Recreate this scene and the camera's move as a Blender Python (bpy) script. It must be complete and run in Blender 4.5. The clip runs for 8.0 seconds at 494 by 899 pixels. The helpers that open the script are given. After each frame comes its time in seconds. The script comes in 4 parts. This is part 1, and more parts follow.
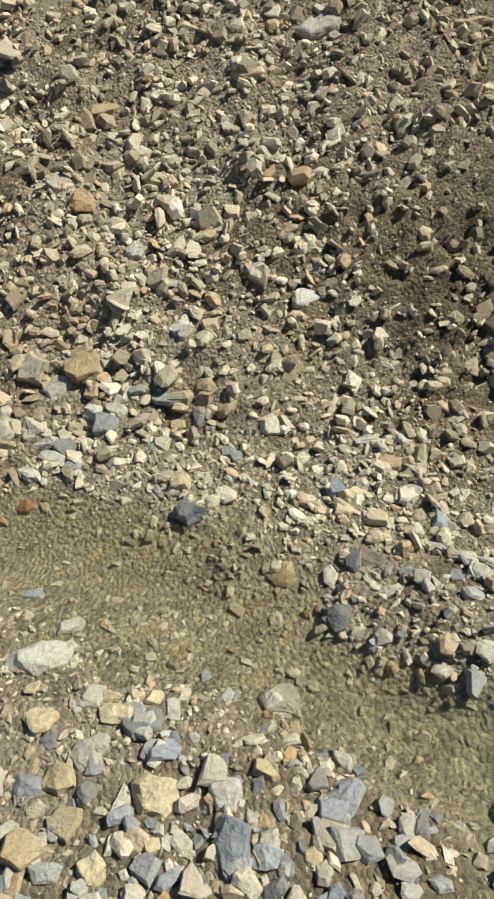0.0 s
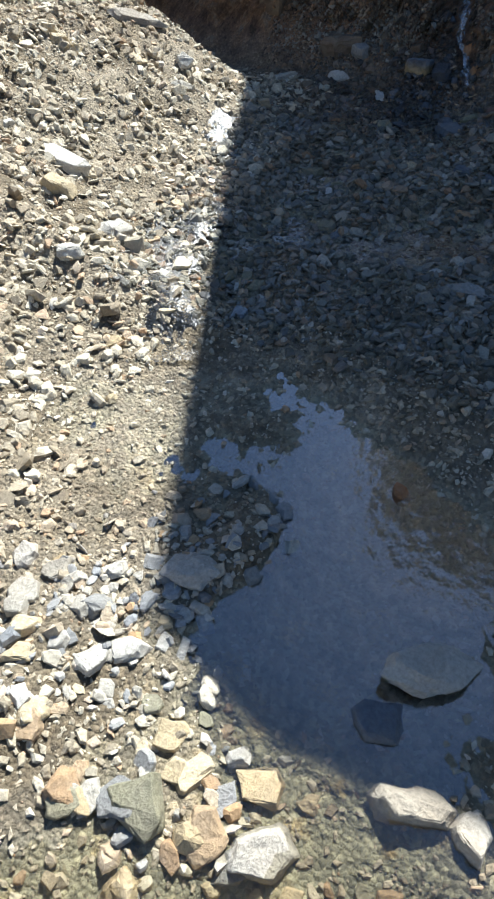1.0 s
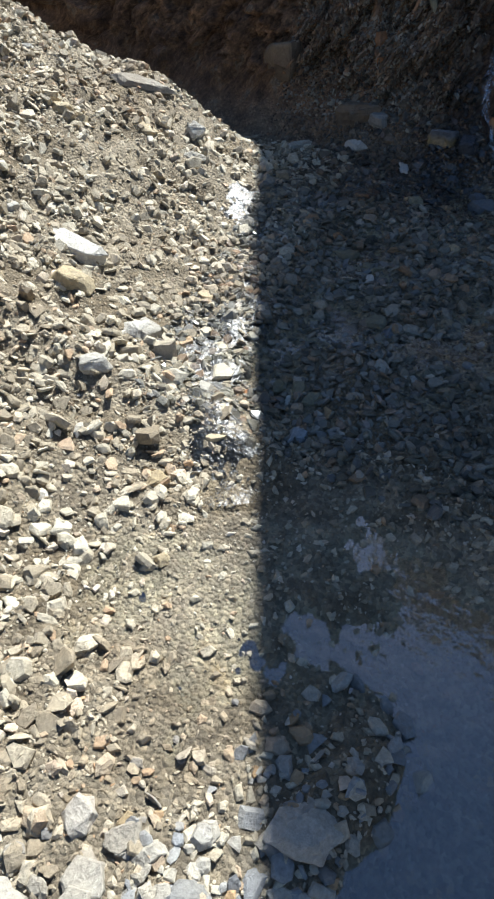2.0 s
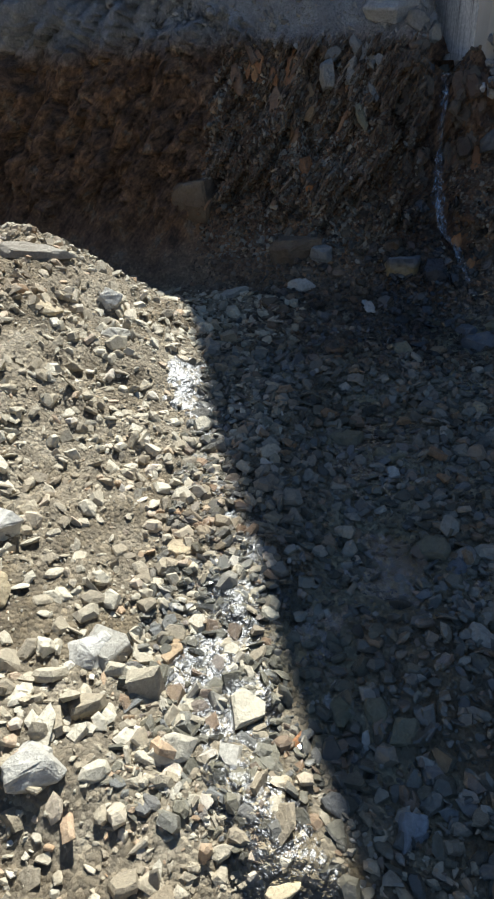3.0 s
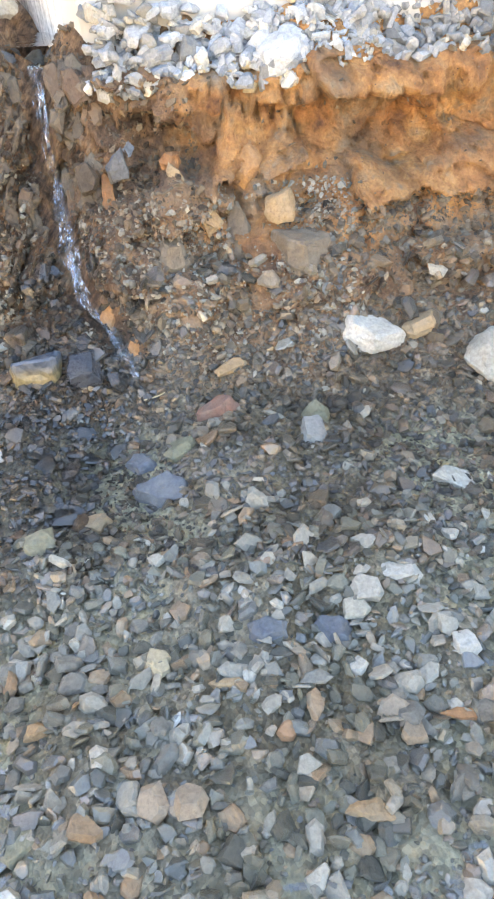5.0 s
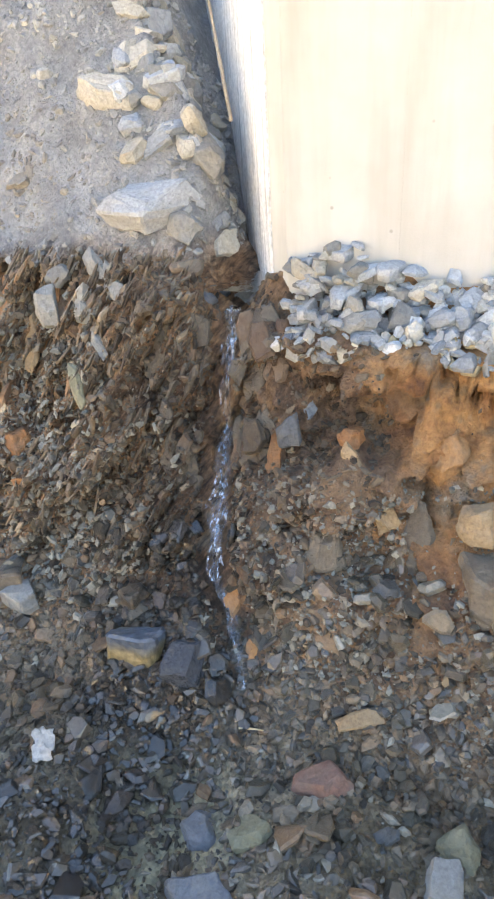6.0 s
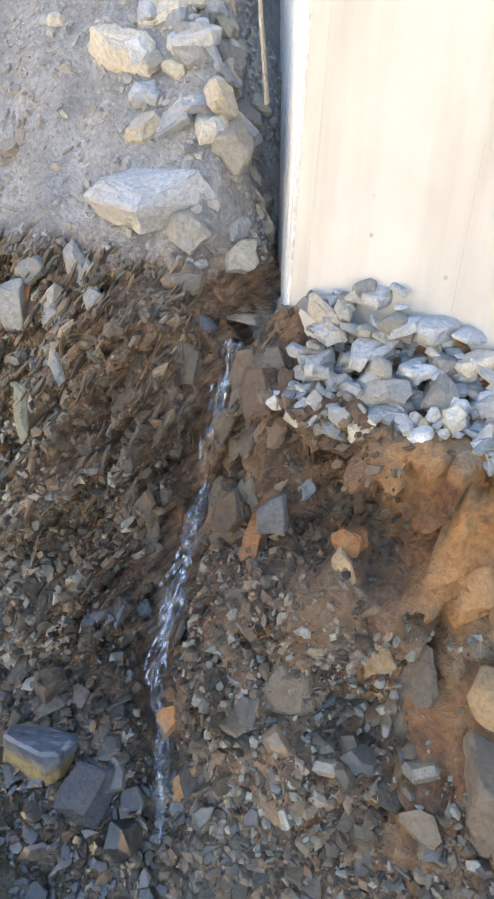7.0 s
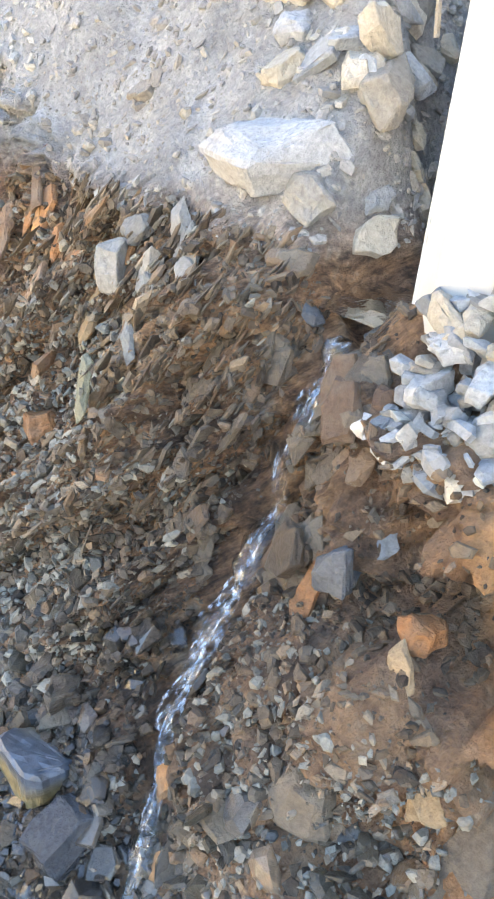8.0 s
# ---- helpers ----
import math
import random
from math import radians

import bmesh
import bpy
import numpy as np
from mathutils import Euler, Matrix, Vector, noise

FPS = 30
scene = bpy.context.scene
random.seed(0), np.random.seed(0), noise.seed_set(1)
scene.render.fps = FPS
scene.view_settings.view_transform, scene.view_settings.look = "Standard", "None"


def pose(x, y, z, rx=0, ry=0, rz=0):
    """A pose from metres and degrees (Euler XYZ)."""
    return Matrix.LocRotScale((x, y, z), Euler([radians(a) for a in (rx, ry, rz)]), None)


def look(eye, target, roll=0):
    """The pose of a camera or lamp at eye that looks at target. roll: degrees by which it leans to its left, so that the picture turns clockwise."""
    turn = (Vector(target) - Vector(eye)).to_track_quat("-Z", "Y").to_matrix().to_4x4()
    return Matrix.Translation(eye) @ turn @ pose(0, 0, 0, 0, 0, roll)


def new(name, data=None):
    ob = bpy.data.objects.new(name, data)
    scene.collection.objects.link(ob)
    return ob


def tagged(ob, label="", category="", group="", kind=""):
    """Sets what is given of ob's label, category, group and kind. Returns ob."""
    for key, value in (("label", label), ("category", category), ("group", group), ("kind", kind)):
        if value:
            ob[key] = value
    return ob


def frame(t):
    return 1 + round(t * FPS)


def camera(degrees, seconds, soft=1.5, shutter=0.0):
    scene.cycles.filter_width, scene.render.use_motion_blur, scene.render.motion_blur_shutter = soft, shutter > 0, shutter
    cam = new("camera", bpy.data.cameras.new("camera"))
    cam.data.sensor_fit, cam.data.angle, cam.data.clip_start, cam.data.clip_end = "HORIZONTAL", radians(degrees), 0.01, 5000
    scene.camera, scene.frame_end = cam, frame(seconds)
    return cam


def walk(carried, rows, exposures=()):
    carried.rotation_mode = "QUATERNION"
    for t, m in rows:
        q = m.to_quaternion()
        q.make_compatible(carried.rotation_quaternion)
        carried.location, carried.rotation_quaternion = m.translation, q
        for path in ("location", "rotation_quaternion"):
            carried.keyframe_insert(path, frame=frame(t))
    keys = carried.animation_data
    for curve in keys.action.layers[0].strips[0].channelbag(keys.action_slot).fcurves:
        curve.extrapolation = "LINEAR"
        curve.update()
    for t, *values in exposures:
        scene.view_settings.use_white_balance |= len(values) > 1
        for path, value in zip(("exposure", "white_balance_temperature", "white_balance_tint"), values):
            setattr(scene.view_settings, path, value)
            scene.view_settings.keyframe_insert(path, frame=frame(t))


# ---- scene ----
cam = camera(41.5, 8.0, soft=2.1)
PATH = [
    (0, (0.013, 0.149, 1.401), (0.049, 1.565, -0.010), -4.29),
    (0.2, (0.123, 0.161, 1.385), (0.437, 1.437, -0.122), -3.54),
    (0.5, (0.372, 0.157, 1.394), (1.016, 1.166, -0.208), -2.60),
    (0.8, (0.647, 0.033, 1.378), (1.680, 0.885, -0.107), -3.31),
    (1, (0.709, 0.040, 1.488), (1.857, 0.784, 0.028), -1.79),
    (1.2, (0.757, 0.114, 1.496), (1.975, 0.846, 0.088), -0.43),
    (2.3, (1.245, 0.816, 1.439), (2.519, 1.492, 0.053), 0.26),
    (2.5, (1.476, 0.972, 1.350), (2.814, 1.763, 0.091), -3.95),
    (3, (1.837, 1.256, 1.325), (3.372, 1.787, 0.158), -3.62),
    (3.1, (1.871, 1.331, 1.337), (3.473, 1.719, 0.205), -0.56),
    (3.5, (2.029, 1.487, 1.341), (3.528, 1.501, 0.016), 3.66),
    (4, (2.365, 1.275, 1.307), (3.868, 1.211, -0.011), -6.26),
    (4.5, (2.714, 1.050, 1.345), (4.198, 0.907, 0.012), -4.88),
    (4.7, (2.877, 1.002, 1.316), (4.326, 0.815, -0.051), -2.54),
    (5.8, (3.840, 0.680, 1.426), (5.501, 1.266, 0.479), -5.28),
    (6, (3.902, 0.669, 1.465), (5.529, 1.335, 0.513), -3.82),
    (6.5, (4.094, 0.681, 1.424), (5.695, 1.430, 0.489), -1.01),
    (7, (4.389, 0.706, 1.448), (5.942, 1.492, 0.463), 2.77),
    (7.5, (4.560, 0.684, 1.394), (5.954, 1.598, 0.288), 5.95),
    (8, (4.761, 0.695, 1.377), (5.948, 1.907, 0.316), 3.60),
]
EXPOSURES = [
    (0.0, 0.55, 6400, 2), (0.5, 0.6, 6000, 2), (0.8, 1.1, 5800, 5), (1.2, 1.45, 5700, 7), (2.3, 1.02, 5800, 7), (3.0, 1.0, 5850, 6),
    (3.5, 2.05, 6400, 8), (3.8, 2.8, 7000, 9), (4.0, 3.95, 8000, 12), (4.5, 5.0, 8500, 12), (5.8, 4.25, 8000, 10), (6.5, 4.18, 7600, 10), (7.5, 4.1, 7500, 10), (8.0, 4.7, 7600, 9),
]
walk(cam, [(t, look(eye, target, roll)) for t, eye, target, roll in PATH], EXPOSURES)

# ---- light: low-latitude sun behind the concrete abutment, clear sky ----
SUN_AZ, SUN_EL = radians(7.5), radians(50.0)
world = bpy.data.worlds.new("sky")
scene.world = world
world.use_nodes = True
wn = world.node_tree.nodes
sky = wn.new("ShaderNodeTexSky")
sky.sky_type = "NISHITA"
sky.sun_disc = False
sky.dust_density, sky.ozone_density = 0.2, 3.5
sky.sun_elevation, sky.sun_rotation = SUN_EL, radians(90) - SUN_AZ
world.node_tree.links.new(sky.outputs[0], wn["Background"].inputs[0])
wn["Background"].inputs[1].default_value = 0.05
sun_data = bpy.data.lights.new("sun", "SUN")
sun_data.energy, sun_data.angle, sun_data.color = 5.0, radians(0.55), (1.0, 0.95, 0.86)
sun = new("sun", sun_data)
sun.matrix_world = look((20 * math.cos(SUN_EL) * math.cos(SUN_AZ), 20 * math.cos(SUN_EL) * math.sin(SUN_AZ), 20 * math.sin(SUN_EL)), (0, 0, 0))


# ---- noise and forms of the ground ----
def hash3(i, j, k, seed):
    h = (i * 374761393 + j * 668265263 + k * 2147483647 + seed * 1274126177) & 0xFFFFFFFF
    h = ((h ^ (h >> 13)) * 1274126177) & 0xFFFFFFFF
    return ((h ^ (h >> 16)) & 0xFFFF) / 32767.5 - 1.0


def vnoise(x, y, z=0.0, seed=0):
    """Smooth value noise, -1 to 1, on arrays."""
    x, y, z = np.broadcast_arrays(np.asarray(x, float), np.asarray(y, float), np.asarray(z, float))
    i, j, k = np.floor(x).astype(np.int64), np.floor(y).astype(np.int64), np.floor(z).astype(np.int64)
    u, v, w = x - i, y - j, z - k
    u, v, w = u * u * (3 - 2 * u), v * v * (3 - 2 * v), w * w * (3 - 2 * w)
    out = 0.0
    for a, wa in ((0, 1 - u), (1, u)):
        for b, wb in ((0, 1 - v), (1, v)):
            for c, wc in ((0, 1 - w), (1, w)):
                out = out + wa * wb * wc * hash3(i + a, j + b, k + c, seed)
    return out


def fbm(x, y, z=0.0, seed=0, octaves=3):
    x, y, z = np.asarray(x, float), np.asarray(y, float), np.asarray(z, float)
    return sum(vnoise(x * 2**o, y * 2**o, z * 2**o, seed + o) * 0.5**o for o in range(octaves)) / 1.75


def smooth(a, b, x):
    """0 at a, 1 at b; a may lie above b."""
    t = np.clip((x - a) / (b - a), 0, 1)
    return t * t * (3 - 2 * t)


def near_line(x, y, line):
    """The distance to a chain of straight pieces."""
    best = np.full(np.shape(x), 1e9)
    for (ax, ay), (bx, by) in zip(line, line[1:]):
        dx, dy = bx - ax, by - ay
        t = np.clip(((x - ax) * dx + (y - ay) * dy) / (dx * dx + dy * dy), 0, 1)
        best = np.minimum(best, np.hypot(x - ax - t * dx, y - ay - t * dy))
    return best


BROOK = [(-2.5, 1.9), (-0.65, 1.29), (-0.2, 1.08), (0.1, 0.84), (0.35, 0.68), (0.58, 0.45), (0.74, 0.22), (0.82, -0.1), (1.0, -0.9), (1.6, -3.0)]
FEEDER = [(5.1, 1.35), (4.7, 1.3), (4.3, 1.0), (3.95, 1.5), (3.6, 1.45), (3.2, 1.35), (2.9, 1.5), (2.5, 1.2), (2.1, 0.6), (1.7, 0.4), (1.4, 0.45), (1.2, 0.1), (0.85, -0.1)]
SIDE = [(4.5, 0.2), (4.1, 0.2), (3.7, 0.1), (3.2, 0.9), (2.9, 0.9)]


def slope_foot(x):
    return np.interp(x, [-3, 0, 1.0, 2.0, 3.0, 4.0, 4.6], [2.0, 1.45, 1.3, 1.6, 1.9, 2.12, 2.2])


def fall_line(x):
    return np.interp(x, [4.7, 4.9, 5.06, 5.1, 5.16, 5.2, 5.3, 5.39, 5.45, 5.55, 5.65, 5.75], [1.1, 1.14, 1.195, 1.225, 1.275, 1.32, 1.365, 1.385, 1.405, 1.41, 1.41, 1.425])


def bank(x, y):
    """The cut bank below the abutment: the sandy right part, and the higher left part beside the fall."""
    right = np.interp(x, [4.55, 4.85, 5.05, 5.3, 5.42, 5.5, 5.545, 5.63, 5.7, 5.9, 7, 60], [-0.3, 0.0, 0.16, 0.44, 0.60, 0.67, 0.84, 0.92, 1.01, 1.03, 1.1, 1.2])
    left = np.interp(x, [4.55, 4.85, 5.1, 5.29, 5.42, 5.55, 5.66, 5.72, 5.96, 6.3, 7.2, 9, 60], [-0.3, 0.02, 0.2, 0.38, 0.58, 0.85, 1.04, 1.12, 1.5, 1.95, 2.05, 2.1, 2.4])
    away = -0.4756 * (x - 5.745) + 0.8797 * (y - 1.303)
    left = np.minimum(left, np.interp(x, [5.75, 6.13, 6.25, 6.47, 6.7, 7.05, 8.5], [1.0, 1.02, 1.17, 1.35, 1.57, 1.84, 2.4]) + 2.2 * np.maximum(away, 0))
    w = smooth(1.28, 1.62, y + 0.3 * smooth(5.7, 6.1, x))
    z = right * (1 - w) + left * w
    gully = np.exp(-(((y - fall_line(x)) / 0.08) ** 2)) * smooth(4.9, 5.2, x) * (1 - smooth(5.6, 6.1, x))
    z = z - 0.1 * gully
    z = z - 0.16 * np.exp(-(((x - 5.79) / 0.1) ** 2 + ((y - 1.42) / 0.07) ** 2))
    over = np.maximum(y - 2.1, 0)
    return z + np.minimum(over, 1.5) * 0.3 * smooth(5.0, 5.5, x)


def ground_z(x, y):
    x, y = np.asarray(x, float), np.asarray(y, float)
    n1, n2 = fbm(x * 1.7, y * 1.7, 0, 3), fbm(x * 6, y * 6, 0, 11)
    z = 0.024 + 0.014 * smooth(2.3, 2.8, x) + 0.02 * n1 + 0.018 * n2
    z = z + smooth(2.35, 2.8, x) * 0.036 * fbm(x * 3.3, y * 2.4, 0, 17)
    z = z - 0.085 * np.exp(-((near_line(x, y, BROOK) / 0.16) ** 2))
    z = z - 0.042 * np.exp(-((near_line(x, y, FEEDER) / 0.17) ** 2))
    z = z - 0.036 * np.exp(-((near_line(x, y, SIDE) / 0.18) ** 2))
    z = z - 0.07 * np.exp(-(((x - 1.6) / 0.42) ** 2 + ((y - 0.28) / 0.3) ** 2) ** 1.5)
    z = z + 0.07 * np.exp(-(((x - 0.62) / 0.5) ** 2 + ((y - 0.88) / 0.12) ** 2)) + 0.06 * np.exp(-(((x - 0.1) / 0.4) ** 2 + ((y - 0.4) / 0.2) ** 2))
    z = z + 0.075 * np.exp(-(((x - 1.54) / 0.19) ** 2 + ((y - 0.6) / 0.1) ** 2))
    z = z + 0.055 * np.exp(-(((x - 2.36) / 0.2) ** 2)) + 0.035 * np.exp(-(((x - 1.25) / 0.3) ** 2 + ((y - 1.25) / 0.25) ** 2))
    d = y - slope_foot(x) - 0.1 * n1
    rise = (0.5 + 0.04 * smooth(2.4, 3.8, x)) * np.where(d > 0.6, d - 0.15, np.where(d > -0.2, (d + 0.2) ** 2 / 1.42, 0))
    rise = np.where(rise > 0.42, 0.42 + (rise - 0.42) * (1 - 0.65 * smooth(2.8, 3.8, x)), rise)
    rise = np.where(rise > 2.0, 2.0 + (rise - 2.0) * 0.25, rise)
    rise = rise + 0.05 * n1 * smooth(0, 0.5, d) + 0.035 * n2 * smooth(0, 0.3, d)
    z = z + rise * (1 - smooth(4.35, 4.85, x))
    far = np.maximum(np.hypot(x - 2, y - 1) - 7, 0)
    z = z + 0.12 * far * smooth(0, 20, far)
    b = bank(x + 0.06 * n1 + 0.03 * n2, y + 0.05 * n2)
    return np.where(b > z, b + 0.02 * n2, z)


def cloddy(x, y):
    """The stretch of the slope where damp earth lies bare in clods."""
    return np.exp(-(((x - 0.75) / 0.5) ** 2 + ((y - 2.05) / 0.6) ** 2))


def spot(x, y):
    return float(ground_z(x, y))


# ---- materials ----
def nodes_of(name):
    m = bpy.data.materials.new(name)
    m.use_nodes = True
    t = m.node_tree
    b = t.nodes["Principled BSDF"]
    return m, t, b


def ramp(t, fac, stops):
    r = t.nodes.new("ShaderNodeValToRGB")
    el = r.color_ramp.elements
    while len(el) < len(stops):
        el.new(0.5)
    for e, (p, c) in zip(el, stops):
        e.position, e.color = p, (*c, 1)
    t.links.new(fac, r.inputs[0])
    return r.outputs[0]


def noise_tex(t, scale, detail=4.0, rough=0.6, vec=None):
    n = t.nodes.new("ShaderNodeTexNoise")
    n.inputs["Scale"].default_value, n.inputs["Detail"].default_value, n.inputs["Roughness"].default_value = scale, detail, rough
    if vec:
        t.links.new(vec, n.inputs["Vector"])
    return n.outputs["Fac"]


def mix(t, fac, a, b, kind="MIX"):
    n = t.nodes.new("ShaderNodeMix")
    n.data_type, n.blend_type = "RGBA", kind
    for sock, v in ((n.inputs[0], fac), (n.inputs[6], a), (n.inputs[7], b)):
        if isinstance(v, (int, float)):
            sock.default_value = v
        elif isinstance(v, tuple):
            sock.default_value = (*v, 1)
        else:
            t.links.new(v, sock)
    return n.outputs[2]


def bump(t, b, height, strength, distance):
    n = t.nodes.new("ShaderNodeBump")
    n.inputs["Strength"].default_value, n.inputs["Distance"].default_value = strength, distance
    t.links.new(height, n.inputs["Height"])
    t.links.new(n.outputs[0], b.inputs["Normal"])


def world_place(t):
    return t.nodes.new("ShaderNodeNewGeometry").outputs["Position"]


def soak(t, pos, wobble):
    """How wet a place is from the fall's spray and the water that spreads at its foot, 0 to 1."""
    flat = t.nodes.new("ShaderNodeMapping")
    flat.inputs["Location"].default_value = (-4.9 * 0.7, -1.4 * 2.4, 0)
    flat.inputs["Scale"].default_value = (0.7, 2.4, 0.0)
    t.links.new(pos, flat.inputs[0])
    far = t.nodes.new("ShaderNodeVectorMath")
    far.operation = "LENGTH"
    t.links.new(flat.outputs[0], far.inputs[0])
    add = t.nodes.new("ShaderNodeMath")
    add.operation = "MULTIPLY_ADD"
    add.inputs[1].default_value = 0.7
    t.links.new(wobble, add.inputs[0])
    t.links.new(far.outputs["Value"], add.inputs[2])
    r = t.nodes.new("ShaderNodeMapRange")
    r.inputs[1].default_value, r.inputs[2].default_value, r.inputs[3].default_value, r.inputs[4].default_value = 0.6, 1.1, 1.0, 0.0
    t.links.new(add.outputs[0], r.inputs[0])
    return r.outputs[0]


def stone_mat(name, stops, island=True, rough=0.8, dust=(0.3, 0.27, 0.21), dusty=0.5, spec=0.4, film=0.0, soaked=False):
    """Broken stone: a colour for each piece out of a range, with grain, veins and dust."""
    m, t, b = nodes_of(name)
    pos = world_place(t)
    pick = t.nodes.new("ShaderNodeNewGeometry").outputs["Random Per Island"] if island else t.nodes.new("ShaderNodeObjectInfo").outputs["Random"]
    base = ramp(t, pick, stops)
    grain = noise_tex(t, 90, 5, 0.7, pos)
    blot = noise_tex(t, 14, 4, 0.6, pos)
    shade = mix(t, 1.0, base, ramp(t, grain, [(0.25, (0.62, 0.61, 0.6)), (0.75, (1.25, 1.24, 1.2))]), "MULTIPLY")
    f = ramp(t, blot, [(0.42, (0, 0, 0)), (0.68, (dusty, dusty, dusty))])
    wide = noise_tex(t, 1.5, 3, 0.55, pos)
    earthy = ramp(t, wide, [(0.45, (0, 0, 0)), (0.62, (0.6, 0.6, 0.6))])
    dusted = mix(t, f, shade, dust)
    stained = mix(t, 1.0, dusted, (0.66, 0.56, 0.46), "MULTIPLY")
    colour = mix(t, earthy, dusted, stained)
    b.inputs["Roughness"].default_value = rough
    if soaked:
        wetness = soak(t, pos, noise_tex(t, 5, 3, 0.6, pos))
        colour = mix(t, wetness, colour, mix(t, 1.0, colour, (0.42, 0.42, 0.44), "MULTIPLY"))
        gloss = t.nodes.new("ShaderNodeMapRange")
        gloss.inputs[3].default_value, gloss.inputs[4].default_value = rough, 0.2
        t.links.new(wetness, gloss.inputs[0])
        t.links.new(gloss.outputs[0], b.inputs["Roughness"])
    t.links.new(colour, b.inputs["Base Color"])
    b.inputs["Specular IOR Level"].default_value = spec
    if film:
        b.inputs["Coat Roughness"].default_value, b.inputs["Coat IOR"].default_value = 0.12, 1.7
        t.links.new(ramp(t, noise_tex(t, 3.2, 3, 0.5, pos), [(0.46, (0, 0, 0)), (0.58, (film, film, film))]), b.inputs["Coat Weight"])
    bump(t, b, grain, 0.8, 0.01)
    return m


def soil_mat():
    """Earth, gravel fines and mud: grey-brown silt in the bed, dry buff earth on the slope, rust and ochre in the cut bank."""
    m, t, b = nodes_of("earth")
    pos = world_place(t)
    sep = t.nodes.new("ShaderNodeSeparateXYZ")
    t.links.new(pos, sep.inputs[0])
    cell = t.nodes.new("ShaderNodeTexVoronoi")
    cell.inputs["Scale"].default_value = 75
    t.links.new(pos, cell.inputs["Vector"])
    fine, mid, big = noise_tex(t, 70, 6, 0.7, pos), noise_tex(t, 9, 5, 0.6, pos), noise_tex(t, 2.2, 4, 0.55, pos)
    dry = ramp(t, mid, [(0.3, (0.165, 0.134, 0.09)), (0.55, (0.32, 0.27, 0.188)), (0.75, (0.43, 0.375, 0.28))])
    off = t.nodes.new("ShaderNodeVectorMath")
    off.operation = "DISTANCE"
    off.inputs[1].default_value = (0.75, 2.05, 0.4)
    t.links.new(pos, off.inputs[0])
    dry = mix(t, ramp(t, off.outputs["Value"], [(0.25, (1, 1, 1)), (0.8, (0, 0, 0))]), dry, mix(t, 1.0, dry, (0.58, 0.54, 0.47), "MULTIPLY"))
    damp = ramp(t, big, [(0.44, (1, 1, 1)), (0.58, (0.66, 0.62, 0.55))])
    dry = mix(t, 1.0, dry, damp, "MULTIPLY")
    brown = ramp(t, mid, [(0.28, (0.075, 0.05, 0.033)), (0.46, (0.19, 0.115, 0.07)), (0.58, (0.28, 0.165, 0.09)), (0.66, (0.27, 0.2, 0.135)), (0.75, (0.22, 0.19, 0.16))])
    rust = ramp(t, mid, [(0.28, (0.16, 0.08, 0.045)), (0.42, (0.39, 0.18, 0.07)), (0.55, (0.54, 0.28, 0.11)), (0.68, (0.5, 0.32, 0.17)), (0.8, (0.27, 0.18, 0.12))])
    grey = ramp(t, mid, [(0.3, (0.24, 0.24, 0.24)), (0.7, (0.41, 0.41, 0.405))])
    wet = ramp(t, mid, [(0.3, (0.22, 0.205, 0.14)), (0.46, (0.36, 0.33, 0.22)), (0.57, (0.42, 0.38, 0.25)), (0.74, (0.5, 0.34, 0.13))])

    def step(value, a, bb, wobble):
        n = t.nodes.new("ShaderNodeMath")
        n.operation = "MULTIPLY_ADD"
        t.links.new(big, n.inputs[0])
        n.inputs[1].default_value = wobble
        t.links.new(value, n.inputs[2])
        r = t.nodes.new("ShaderNodeMapRange")
        r.inputs[1].default_value, r.inputs[2].default_value = a + wobble / 2, bb + wobble / 2
        t.links.new(n.outputs[0], r.inputs[0])
        return r.outputs[0]

    low = mix(t, step(sep.outputs[2], -0.005, 0.03, 0.02), wet, dry)
    rust = mix(t, ramp(t, noise_tex(t, 4.5, 4, 0.6, pos), [(0.5, (0, 0, 0)), (0.58, (0.8, 0.8, 0.8))]), rust, brown)
    ore = mix(t, step(sep.outputs[1], 0.85, 1.1, 0.6), rust, brown)
    ore = mix(t, step(sep.outputs[2], 0.3, 0.5, 0.35), brown, ore)
    banked = mix(t, step(sep.outputs[0], 4.75, 5.1, 0.3), low, ore)
    top = mix(t, step(sep.outputs[2], 1.0, 1.12, 0.12), banked, grey)
    inbank = step(sep.outputs[0], 5.0, 5.2, 0.1)
    col = mix(t, inbank, banked, top)
    col = mix(t, 1.0, col, ramp(t, fine, [(0.25, (0.72, 0.72, 0.72)), (0.75, (1.22, 1.2, 1.18))]), "MULTIPLY")
    hue = t.nodes.new("ShaderNodeSeparateColor")
    t.links.new(cell.outputs["Color"], hue.inputs[0])
    plain = t.nodes.new("ShaderNodeMapRange")
    plain.inputs[3].default_value, plain.inputs[4].default_value = 0.8, 0.25
    t.links.new(inbank, plain.inputs[0])
    col = mix(t, plain.outputs[0], col, ramp(t, hue.outputs[0], [(0.0, (0.62, 0.61, 0.6)), (0.7, (1.08, 1.06, 1.03)), (1.0, (1.5, 1.46, 1.4))]), "MULTIPLY")
    dip = t.nodes.new("ShaderNodeCombineXYZ")
